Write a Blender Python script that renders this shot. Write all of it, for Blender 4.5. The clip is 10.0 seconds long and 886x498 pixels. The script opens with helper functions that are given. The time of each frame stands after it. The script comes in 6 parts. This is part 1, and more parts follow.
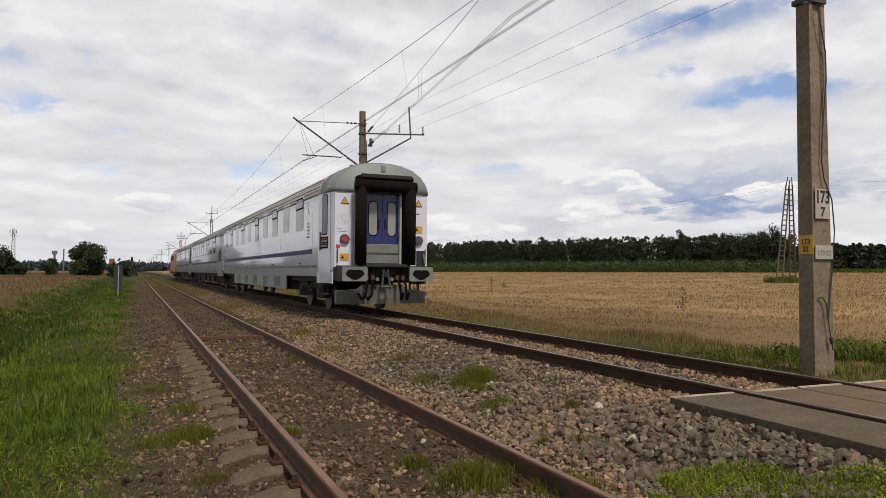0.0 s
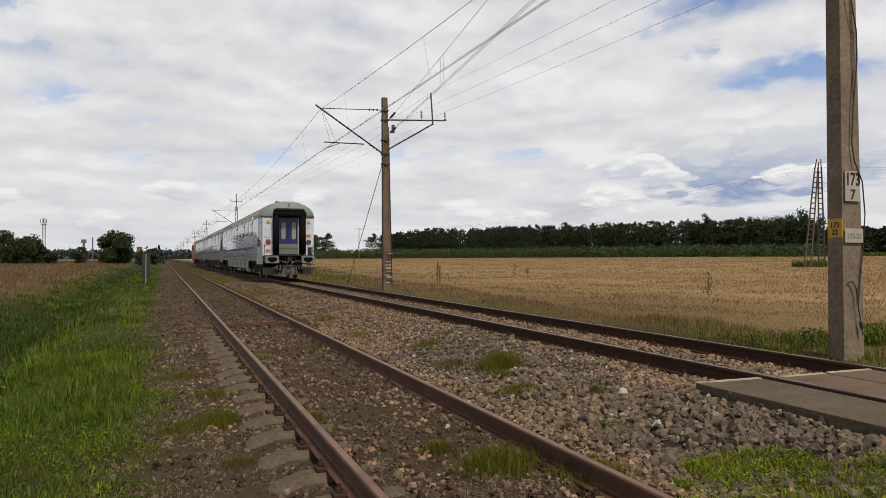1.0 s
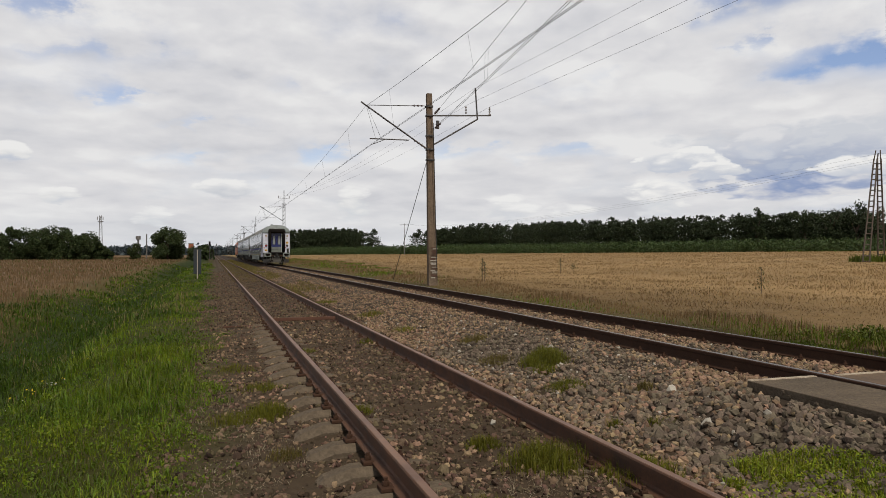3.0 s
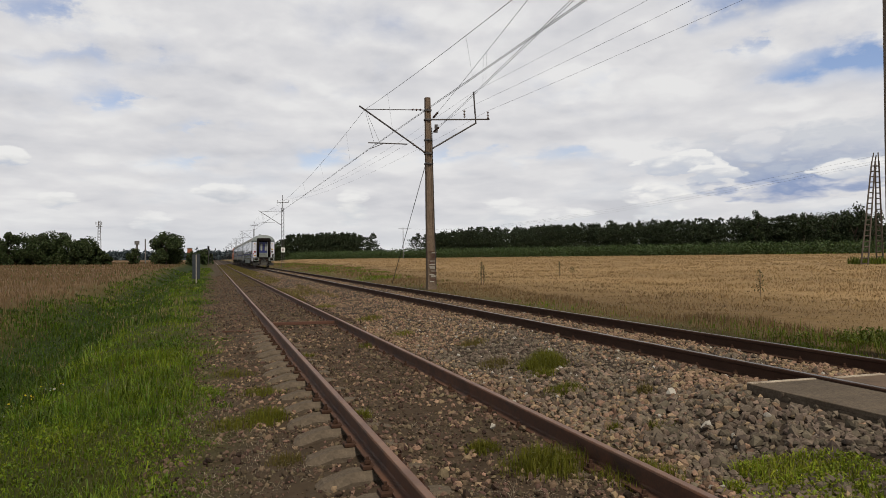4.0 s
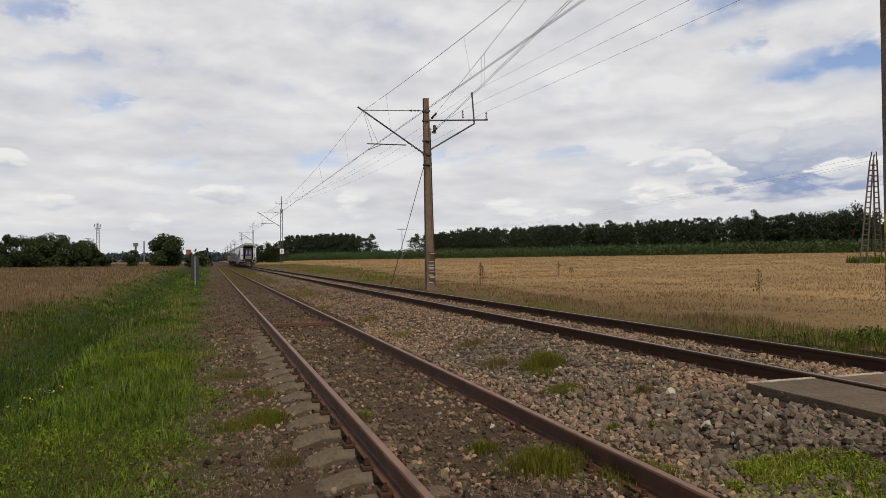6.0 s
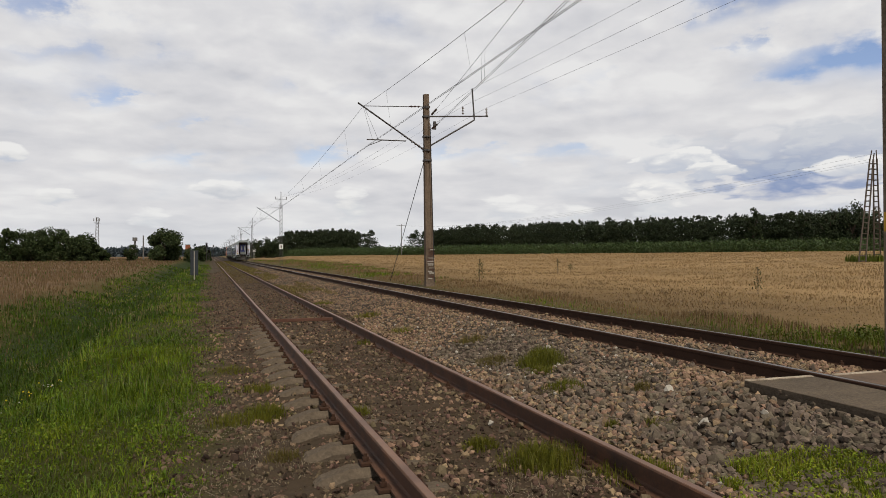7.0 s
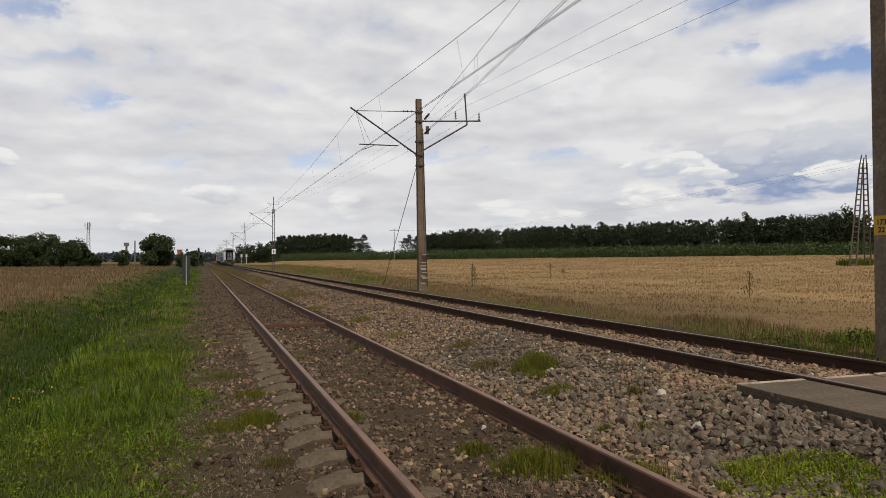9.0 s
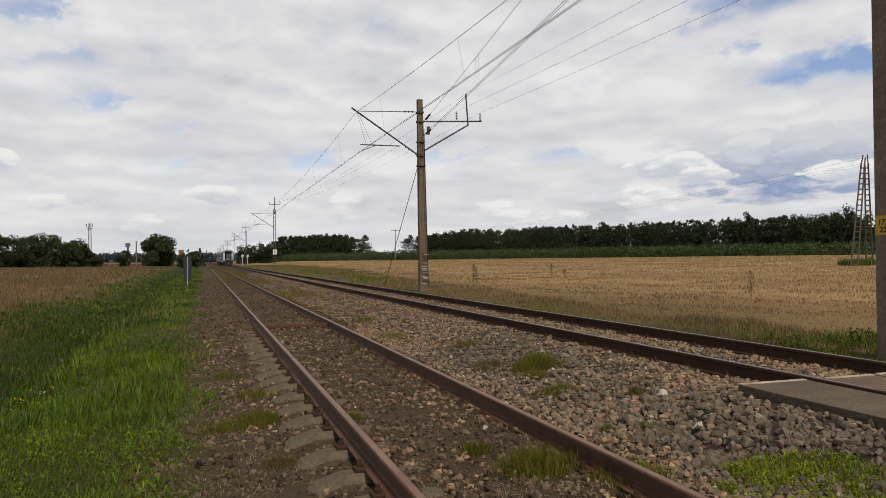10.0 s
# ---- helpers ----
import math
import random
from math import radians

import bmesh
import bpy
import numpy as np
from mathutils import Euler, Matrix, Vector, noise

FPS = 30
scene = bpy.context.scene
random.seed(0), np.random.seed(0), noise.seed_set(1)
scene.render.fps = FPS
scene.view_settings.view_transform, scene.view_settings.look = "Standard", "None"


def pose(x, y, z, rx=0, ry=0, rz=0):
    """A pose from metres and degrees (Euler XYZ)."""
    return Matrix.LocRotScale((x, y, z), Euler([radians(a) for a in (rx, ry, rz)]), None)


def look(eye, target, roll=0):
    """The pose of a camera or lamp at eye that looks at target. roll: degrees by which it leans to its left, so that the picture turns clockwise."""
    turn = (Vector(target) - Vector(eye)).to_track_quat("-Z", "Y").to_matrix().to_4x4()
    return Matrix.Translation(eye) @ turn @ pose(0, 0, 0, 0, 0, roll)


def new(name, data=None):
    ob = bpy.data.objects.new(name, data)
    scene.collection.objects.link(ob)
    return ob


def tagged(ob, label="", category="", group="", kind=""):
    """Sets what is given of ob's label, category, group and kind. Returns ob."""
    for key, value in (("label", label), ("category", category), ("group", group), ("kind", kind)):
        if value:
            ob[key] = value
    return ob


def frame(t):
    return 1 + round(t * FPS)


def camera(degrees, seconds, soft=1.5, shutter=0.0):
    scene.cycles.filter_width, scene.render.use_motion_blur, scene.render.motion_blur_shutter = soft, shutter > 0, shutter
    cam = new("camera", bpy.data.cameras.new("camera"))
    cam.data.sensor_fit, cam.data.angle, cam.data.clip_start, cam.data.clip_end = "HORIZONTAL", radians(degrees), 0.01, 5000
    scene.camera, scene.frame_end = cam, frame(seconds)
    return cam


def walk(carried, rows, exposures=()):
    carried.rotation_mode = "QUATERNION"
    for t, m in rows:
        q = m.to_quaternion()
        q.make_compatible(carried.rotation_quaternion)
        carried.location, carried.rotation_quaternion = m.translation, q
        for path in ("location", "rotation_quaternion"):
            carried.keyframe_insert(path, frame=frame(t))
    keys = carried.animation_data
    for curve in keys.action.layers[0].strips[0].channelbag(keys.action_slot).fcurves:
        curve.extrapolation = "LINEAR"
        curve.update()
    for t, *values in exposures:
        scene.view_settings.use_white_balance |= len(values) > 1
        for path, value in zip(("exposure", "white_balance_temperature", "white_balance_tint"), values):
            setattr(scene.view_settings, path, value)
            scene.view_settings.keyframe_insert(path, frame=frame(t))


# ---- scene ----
EYE_H = 1.355
# seconds, yaw, pitch, roll of the hand-held pan
PAN = [
    (0, -23.156, 1.887, -0.399), (0.5, -21.838, 1.059, 0.044), (1, -21.313, 0.769, -0.055),
    (1.5, -20.180, 0.435, 0.109), (2, -18.027, 0.793, -0.166), (2.5, -17.732, 0.409, -0.030),
    (4, -17.811, 0.710, 0.278), (4.5, -17.816, 1.130, 0.300), (5, -17.765, 0.885, 0.103),
    (5.5, -17.900, 0.872, 0.592), (7, -17.949, 0.467, 0.184), (7.5, -18.281, 0.861, 0.459),
    (8, -18.308, 0.825, 0.536), (8.5, -18.363, 0.910, 0.424), (9, -18.516, 0.833, 0.300),
    (9.5, -18.179, 0.758, 0.372), (10, -18.423, 0.856, 0.343),
]
cam = camera(63.38, 10.0, 0.8)
walk(cam, [(t, pose(0, 0, EYE_H, 90 + p, r, w)) for t, w, p, r in PAN],
     exposures=[(0, 0.0), (0.7, -0.05), (1.4, -0.09), (2.2, -0.12), (5, -0.13), (10, -0.12)])

# ---------------------------------------------------------------- light
SUN_AZ, SUN_EL = radians(174), radians(56)      # from behind the camera


def build_world():
    w = bpy.data.worlds.new("sky")
    scene.world = w
    w.use_nodes = True
    nt = w.node_tree
    N, L = nt.nodes, nt.links
    N.clear()

    def math_node(op, a, b=None, clamp=False):
        n = N.new("ShaderNodeMath")
        n.operation, n.use_clamp = op, clamp
        for i, v in enumerate((a, b)):
            if v is None:
                continue
            if isinstance(v, (int, float)):
                n.inputs[i].default_value = v
            else:
                L.new(v, n.inputs[i])
        return n.outputs[0]

    def ramp(v, stops):
        n = N.new("ShaderNodeValToRGB")
        e = n.color_ramp.elements
        e[0].position, e[0].color = stops[0][0], (*stops[0][1], 1)
        e[1].position, e[1].color = stops[-1][0], (*stops[-1][1], 1)
        for p, c in stops[1:-1]:
            k = e.new(p)
            k.color = (*c, 1)
        L.new(v, n.inputs[0])
        return n.outputs[0]

    def mix(f, a, b):
        n = N.new("ShaderNodeMix")
        n.data_type = "RGBA"
        for i, v in ((0, f), (6, a), (7, b)):
            if isinstance(v, (int, float)):
                n.inputs[i].default_value = v
            elif isinstance(v, tuple):
                n.inputs[i].default_value = (*v, 1)
            else:
                L.new(v, n.inputs[i])
        return n.outputs[2]

    co = N.new("ShaderNodeTexCoord")
    sep = N.new("ShaderNodeSeparateXYZ")
    L.new(co.outputs["Generated"], sep.inputs[0])
    x, y, z = sep.outputs
    up = math_node("MAXIMUM", z, 0.0)
    # cloud banks flatten towards the horizon
    u = math_node("MULTIPLY", math_node("ARCTAN2", x, y), 3.1)
    v = math_node("MULTIPLY", math_node("LOGARITHM", math_node("ADD", up, 0.2), 2.718), 2.5)
    uv = N.new("ShaderNodeCombineXYZ")
    L.new(u, uv.inputs[0]), L.new(v, uv.inputs[1])

    def fbm(scale, detail, rough, offset, squash=(1, 1, 1), dist=0.0):
        m = N.new("ShaderNodeMapping")
        m.inputs["Location"].default_value = offset
        m.inputs["Scale"].default_value = squash
        L.new(uv.outputs[0], m.inputs[0])
        n = N.new("ShaderNodeTexNoise")
        n.inputs["Scale"].default_value, n.inputs["Detail"].default_value = scale, detail
        n.inputs["Roughness"].default_value, n.inputs["Distortion"].default_value = rough, dist
        L.new(m.outputs[0], n.inputs["Vector"])
        return n.outputs["Fac"]

    warp = N.new("ShaderNodeTexNoise")
    warp.inputs["Scale"].default_value, warp.inputs["Detail"].default_value = 5.0, 6
    L.new(uv.outputs[0], warp.inputs["Vector"])
    wmul = N.new("ShaderNodeVectorMath")
    wmul.operation = "MULTIPLY_ADD"
    wmul.inputs[1].default_value = (0.16, 0.16, 0)
    L.new(warp.outputs["Color"], wmul.inputs[0]), L.new(uv.outputs[0], wmul.inputs[2])

    def billow(scale, offset, squash=(1, 1, 1)):
        """Round cloud heads: 1 in the middle of a head, falling off to its rim."""
        m = N.new("ShaderNodeMapping")
        m.inputs["Location"].default_value = offset
        m.inputs["Scale"].default_value = squash
        L.new(wmul.outputs[0], m.inputs[0])
        n = N.new("ShaderNodeTexVoronoi")
        n.voronoi_dimensions, n.feature = "2D", "SMOOTH_F1"
        n.inputs["Scale"].default_value, n.inputs["Smoothness"].default_value = scale, 0.55
        n.inputs["Detail"].default_value, n.inputs["Roughness"].default_value = 3.0, 0.45
        L.new(m.outputs[0], n.inputs["Vector"])
        return math_node("SUBTRACT", 1.0, n.outputs["Distance"])

    sky = N.new("ShaderNodeTexSky")
    sky.sky_type, sky.sun_disc = "NISHITA", False
    sky.sun_elevation, sky.sun_rotation = SUN_EL, SUN_AZ
    blue = N.new("ShaderNodeVectorMath")
    blue.operation = "SCALE"
    blue.inputs[3].default_value = 0.14
    clear = N.new("ShaderNodeMix")
    clear.data_type, clear.blend_type = "RGBA", "MULTIPLY"
    clear.inputs[0].default_value, clear.inputs[7].default_value = 1.0, (1.0, 0.94, 1.02, 1)
    L.new(sky.outputs[0], clear.inputs[6])
    L.new(clear.outputs[2], blue.inputs[0])

    big = fbm(1.3, 4, 0.5, (3.1, 1.7, 0), (1, 1.2, 1), 0.0)
    fine = fbm(3.4, 8, 0.56, (7.3, 2.2, 0), (1, 1.1, 1), 0.0)
    heads = billow(2.6, (0.4, 0.9, 0), (0.8, 1.25, 1))
    heads_up = billow(2.6, (0.42, 1.0, 0), (0.8, 1.25, 1))
    cover = math_node("ADD", math_node("MULTIPLY", big, 0.55), math_node("MULTIPLY", fine, 0.45))

    # gaps of blue between the clouds, by direction: azimuth, elevation, half width, half height, depth
    az = math_node("ARCTAN2", x, y)
    el = math_node("ARCSINE", z)
    wob = math_node("MULTIPLY", math_node("SUBTRACT", fine, 0.5), 0.35)
    for a, e, wa, we, depth in GAPS:
        da = math_node("DIVIDE", math_node("SUBTRACT", math_node("ADD", az, wob), radians(a)), radians(wa))
        de = math_node("DIVIDE", math_node("SUBTRACT", math_node("ADD", el, math_node("MULTIPLY", wob, 0.25)), radians(e)), radians(we))
        d2 = math_node("ADD", math_node("MULTIPLY", da, da), math_node("MULTIPLY", de, de))
        g = math_node("MULTIPLY", math_node("POWER", 2.718, math_node("MULTIPLY", d2, -1.0)), depth)
        cover = math_node("SUBTRACT", cover, g)
    dens = ramp(cover, [(0.10, (0, 0, 0)), (0.26, (0.45, 0.45, 0.45)), (0.38, (0.90, 0.90, 0.90)), (0.47, (1, 1, 1))])
    # puffs: brighter on the side towards the sun, greyer in the thick middles
    shade = fbm(1.5, 6, 0.52, (1.2, 9.4, 0), (0.9, 1.15, 1), 0.0)
    relief = math_node("MULTIPLY", math_node("SUBTRACT", heads, heads_up), 0.3)
    lump = math_node("MULTIPLY", math_node("SUBTRACT", fine, 0.5), 0.45)
    shade = math_node("ADD", math_node("ADD", shade, relief), lump)
    lit = ramp(shade, [(0.26, (0.63, 0.635, 0.67)), (0.40, (0.715, 0.715, 0.74)), (0.52, (0.775, 0.77, 0.785)), (0.66, (0.86, 0.855, 0.855))])
    # sky above the view is dimmed to take light off the ground
    thick = ramp(z, [(0.34, (1, 1, 1)), (0.66, (0.20, 0.197, 0.195))])
    deck = N.new("ShaderNodeMix")
    deck.data_type, deck.blend_type = "RGBA", "MULTIPLY"
    deck.inputs[0].default_value = 1.0
    L.new(lit, deck.inputs[6]), L.new(thick, deck.inputs[7])
    lit = deck.outputs[2]
    col = mix(dens, blue.outputs[0], lit)

    # puffed cumulus low over the horizon, bright tops over grey-blue bases
    puff = billow(7.5, (2.1, 3.3, 0), (1, 1.1, 1))
    frill = math_node("ADD", math_node("MULTIPLY", math_node("SUBTRACT", puff, 0.36), -1.1), math_node("MULTIPLY", math_node("SUBTRACT", fine, 0.5), -2.0))
    for a, e, wa, we, edge, base, mid, top in CUMULUS:
        da = math_node("DIVIDE", math_node("SUBTRACT", az, radians(a)), radians(wa))
        de = math_node("DIVIDE", math_node("SUBTRACT", el, radians(e)), radians(we))
        d2 = math_node("ADD", math_node("MULTIPLY", da, da), math_node("MULTIPLY", de, de))
        m = ramp(math_node("ADD", d2, frill), [(edge, (1, 1, 1)), (1.0, (0, 0, 0))])
        body = ramp(math_node("ADD", math_node("MULTIPLY", math_node("SUBTRACT", de, frill), 0.5), 0.5), [(0.15, base), (0.45, mid), (0.72, top)])
        col = mix(m, col, body)

    # pale haze low down, and the ground's dull reflection under the horizon
    low = ramp(z, [(0.0, (1, 1, 1)), (0.07, (0, 0, 0))])
    col = mix(math_node("MULTIPLY", low, 0.45), col, (0.74, 0.77, 0.80))
    below = ramp(math_node("ADD", math_node("MULTIPLY", z, 20.0), 0.5), [(0.40, (1, 1, 1)), (0.5, (0, 0, 0))])
    col = mix(below, col, (0.12, 0.12, 0.08))
    bg = N.new("ShaderNodeBackground")
    L.new(col, bg.inputs[0])
    bg.inputs[1].default_value = 1.0
    out = N.new("ShaderNodeOutputWorld")
    L.new(bg.outputs[0], out.inputs[0])


# azimuth (from the track's line to the right), elevation, half width, half height, depth
GAPS = [(40.5, 18.2, 3.6, 1.5, 0.36), (46, 18.5, 3.5, 0.9, 0.22), (41.0, 15.2, 1.6, 0.9, 0.26), (47.2, 13.2, 5.0, 1.0, 0.40), (31.5, 14.0, 1.6, 0.6, 0.14),
        (8.2, 7.9, 2.6, 0.9, 0.24), (25.3, 7.8, 3.0, 0.7, 0.20), (19.0, 8.4, 2.0, 1.0, 0.22), (-6.8, 11.3, 2.4, 0.7, 0.28), (-2.8, 9.5, 1.8, 0.6, 0.20), (-3.2, 6.9, 2.6, 0.6, 0.16),
        (-11.2, 17.2, 3.2, 1.3, 0.36), (-9.5, 14.2, 4.0, 0.6, 0.16), (5.5, 13.0, 1.4, 0.6, 0.12)]
GREY, PALE, BRIGHT = (0.37, 0.43, 0.57), (0.60, 0.635, 0.71), (0.90, 0.895, 0.885)
CUMULUS = [(45.0, 7.0, 12.0, 2.8, 0.3, GREY, (0.51, 0.55, 0.65), (0.66, 0.68, 0.725)), (44.2, 5.6, 6.5, 2.0, 0.15, (0.25, 0.33, 0.55), (0.33, 0.40, 0.58), (0.48, 0.53, 0.64)),
           (41.6, 7.9, 2.2, 1.5, 0.5, PALE, (0.67, 0.685, 0.73), (0.77, 0.77, 0.79)), (36.2, 7.0, 3.4, 1.1, 0.75, PALE, (0.68, 0.70, 0.745), BRIGHT), (38.6, 6.2, 2.4, 0.7, 0.75, PALE, (0.70, 0.715, 0.75), BRIGHT),
           (34.4, 4.3, 2.6, 1.6, 0.4, (0.70, 0.72, 0.75), (0.79, 0.79, 0.80), (0.93, 0.92, 0.90)), (47.8, 5.9, 2.8, 0.9, 0.6, PALE, (0.72, 0.735, 0.77), BRIGHT), (46.5, 3.4, 4.5, 0.9, 0.3, PALE, (0.74, 0.75, 0.78), (0.82, 0.82, 0.83)),
           (23.0, 3.6, 2.4, 1.2, 0.4, (0.68, 0.70, 0.74), (0.78, 0.78, 0.79), BRIGHT), (0.9, 5.1, 2.5, 0.8, 0.6, (0.64, 0.66, 0.70), (0.76, 0.765, 0.78), BRIGHT), (-10.3, 4.2, 1.4, 0.6, 0.6, (0.68, 0.70, 0.74), (0.8, 0.8, 0.8), BRIGHT),
           (-13.5, 7.0, 1.6, 0.7, 0.6, PALE, (0.8, 0.8, 0.8), BRIGHT), (-4.2, 2.8, 1.6, 0.8, 0.4, (0.70, 0.72, 0.75), (0.79, 0.79, 0.80), BRIGHT), (10.6, 4.0, 1.6, 1.4, 0.4, (0.70, 0.72, 0.75), (0.80, 0.80, 0.80), BRIGHT), (28.5, 3.2, 3.0, 0.8, 0.3, (0.70, 0.72, 0.75), (0.79, 0.79, 0.80), BRIGHT)]
build_world()

sun = new("sun", bpy.data.lights.new("sun", "SUN"))
sun.data.energy, sun.data.angle, sun.data.color = 3.6, radians(8), (1.0, 0.90, 0.76)
sun.matrix_world = look((0, 0, 0), (-math.sin(SUN_AZ) * math.cos(SUN_EL), -math.cos(SUN_AZ) * math.cos(SUN_EL), -math.sin(SUN_EL)))


# ---------------------------------------------------------------- materials
def mat(name, base, rough=0.8, metal=0.0, var=0.25, s1=1.5, s2=25.0, bump=0.15, dist=0.02, tint=None, island=0.0, rand=0.0, mixv=0.5, spec=0.4, coat=0.0):
    """A surface with a base colour, worn towards tint in large patches, fine grain and relief; s1 and s2 per metre."""
    m = bpy.data.materials.new(name)
    m.use_nodes = True
    nt = m.node_tree
    N, L = nt.nodes, nt.links
    b = N["Principled BSDF"]
    b.inputs["Roughness"].default_value, b.inputs["Metallic"].default_value = rough, metal
    b.inputs["Specular IOR Level"].default_value = spec
    b.inputs["Coat Weight"].default_value = coat
    co = N.new("ShaderNodeTexCoord")

    def noise_tex(scale, detail):
        n = N.new("ShaderNodeTexNoise")
        n.inputs["Scale"].default_value, n.inputs["Detail"].default_value, n.inputs["Roughness"].default_value = scale, detail, 0.6
        L.new(co.outputs["Object"], n.inputs["Vector"])
        return n.outputs["Fac"]

    def spread(v, lo, hi):
        n = N.new("ShaderNodeMapRange")
        n.inputs[1].default_value, n.inputs[2].default_value = lo, hi
        L.new(v, n.inputs[0])
        return n.outputs[0]

    def mixc(f, a, c, kind="MIX"):
        n = N.new("ShaderNodeMix")
        n.data_type, n.blend_type = "RGBA", kind
        for i, v in ((0, f), (6, a), (7, c)):
            if isinstance(v, (int, float)):
                n.inputs[i].default_value = v
            elif isinstance(v, tuple):
                n.inputs[i].default_value = (*v, 1)
            else:
                L.new(v, n.inputs[i])
        return n.outputs[2]

    n1, n2 = noise_tex(s1, 4), noise_tex(s2, 6)
    tint = tint or tuple(c * (1 - var) for c in base)
    col = mixc(spread(n1, 0.5 - 0.25 * mixv - 0.1, 0.75), base, tint)
    col = mixc(spread(n2, 0.3, 0.7), mixc(1.0, col, (1 - var * 0.8,) * 3, "MULTIPLY"), mixc(1.0, col, (1 + var * 0.5,) * 3, "MULTIPLY"))
    if island or rand:
        g = N.new("ShaderNodeNewGeometry").outputs["Random Per Island"] if island else N.new("ShaderNodeObjectInfo").outputs["Random"]
        a = island or rand
        wn = N.new("ShaderNodeTexWhiteNoise")
        wn.noise_dimensions = "1D"
        L.new(g, wn.inputs["W"])
        hs = N.new("ShaderNodeHueSaturation")
        L.new(spread(wn.outputs["Value"], 0, 1), hs.inputs["Value"])
        mr = hs.inputs["Value"].links[0].from_node
        mr.inputs[3].default_value, mr.inputs[4].default_value = 1 - a, 1 + a
        mh = N.new("ShaderNodeMapRange")
        L.new(g, mh.inputs[0])
        mh.inputs[3].default_value, mh.inputs[4].default_value = 0.5 - a * 0.05, 0.5 + a * 0.05
        L.new(mh.outputs[0], hs.inputs["Hue"])
        L.new(col, hs.inputs["Color"])
        col = hs.outputs[0]
    L.new(col, b.inputs["Base Color"])
    rr = spread(n2, 0.2, 0.8)
    rn = rr.node
    rn.inputs[3].default_value, rn.inputs[4].default_value = max(rough - min(0.12, 0.25 * rough), 0.02), min(rough + min(0.12, 0.25 * rough), 1)
    L.new(rr, b.inputs["Roughness"])
    if bump:
        bp = N.new("ShaderNodeBump")
        bp.inputs["Strength"].default_value, bp.inputs["Distance"].default_value = bump, dist
        L.new(n2, bp.inputs["Height"])
        L.new(bp.outputs[0], b.inputs["Normal"])
    return m


def leaf_mat(name, base, tint, trans=0.25, island=0.25, var=0.3, s1=0.45, s2=2.2):
    m = mat(name, base, 0.6, 0, var, s1, s2, 0.0, tint=tint, island=island, spec=0.25)
    b = m.node_tree.nodes["Principled BSDF"]
    N, L = m.node_tree.nodes, m.node_tree.links
    t = N.new("ShaderNodeBsdfTranslucent")
    L.new(b.inputs["Base Color"].links[0].from_socket, t.inputs[0])
    mx = N.new("ShaderNodeMixShader")
    mx.inputs[0].default_value = trans
    L.new(b.outputs[0], mx.inputs[1]), L.new(t.outputs[0], mx.inputs[2])
    L.new(mx.outputs[0], N["Material Output"].inputs[0])
    return m


def glow(name, colour, strength):
    m = bpy.data.materials.new(name)
    m.use_nodes = True
    b = m.node_tree.nodes["Principled BSDF"]
    b.inputs["Base Color"].default_value = (*[c * 0.5 for c in colour], 1)
    b.inputs["Emission Color"].default_value, b.inputs["Emission Strength"].default_value = (*colour, 1), strength
    b.inputs["Roughness"].default_value = 0.2
    return m


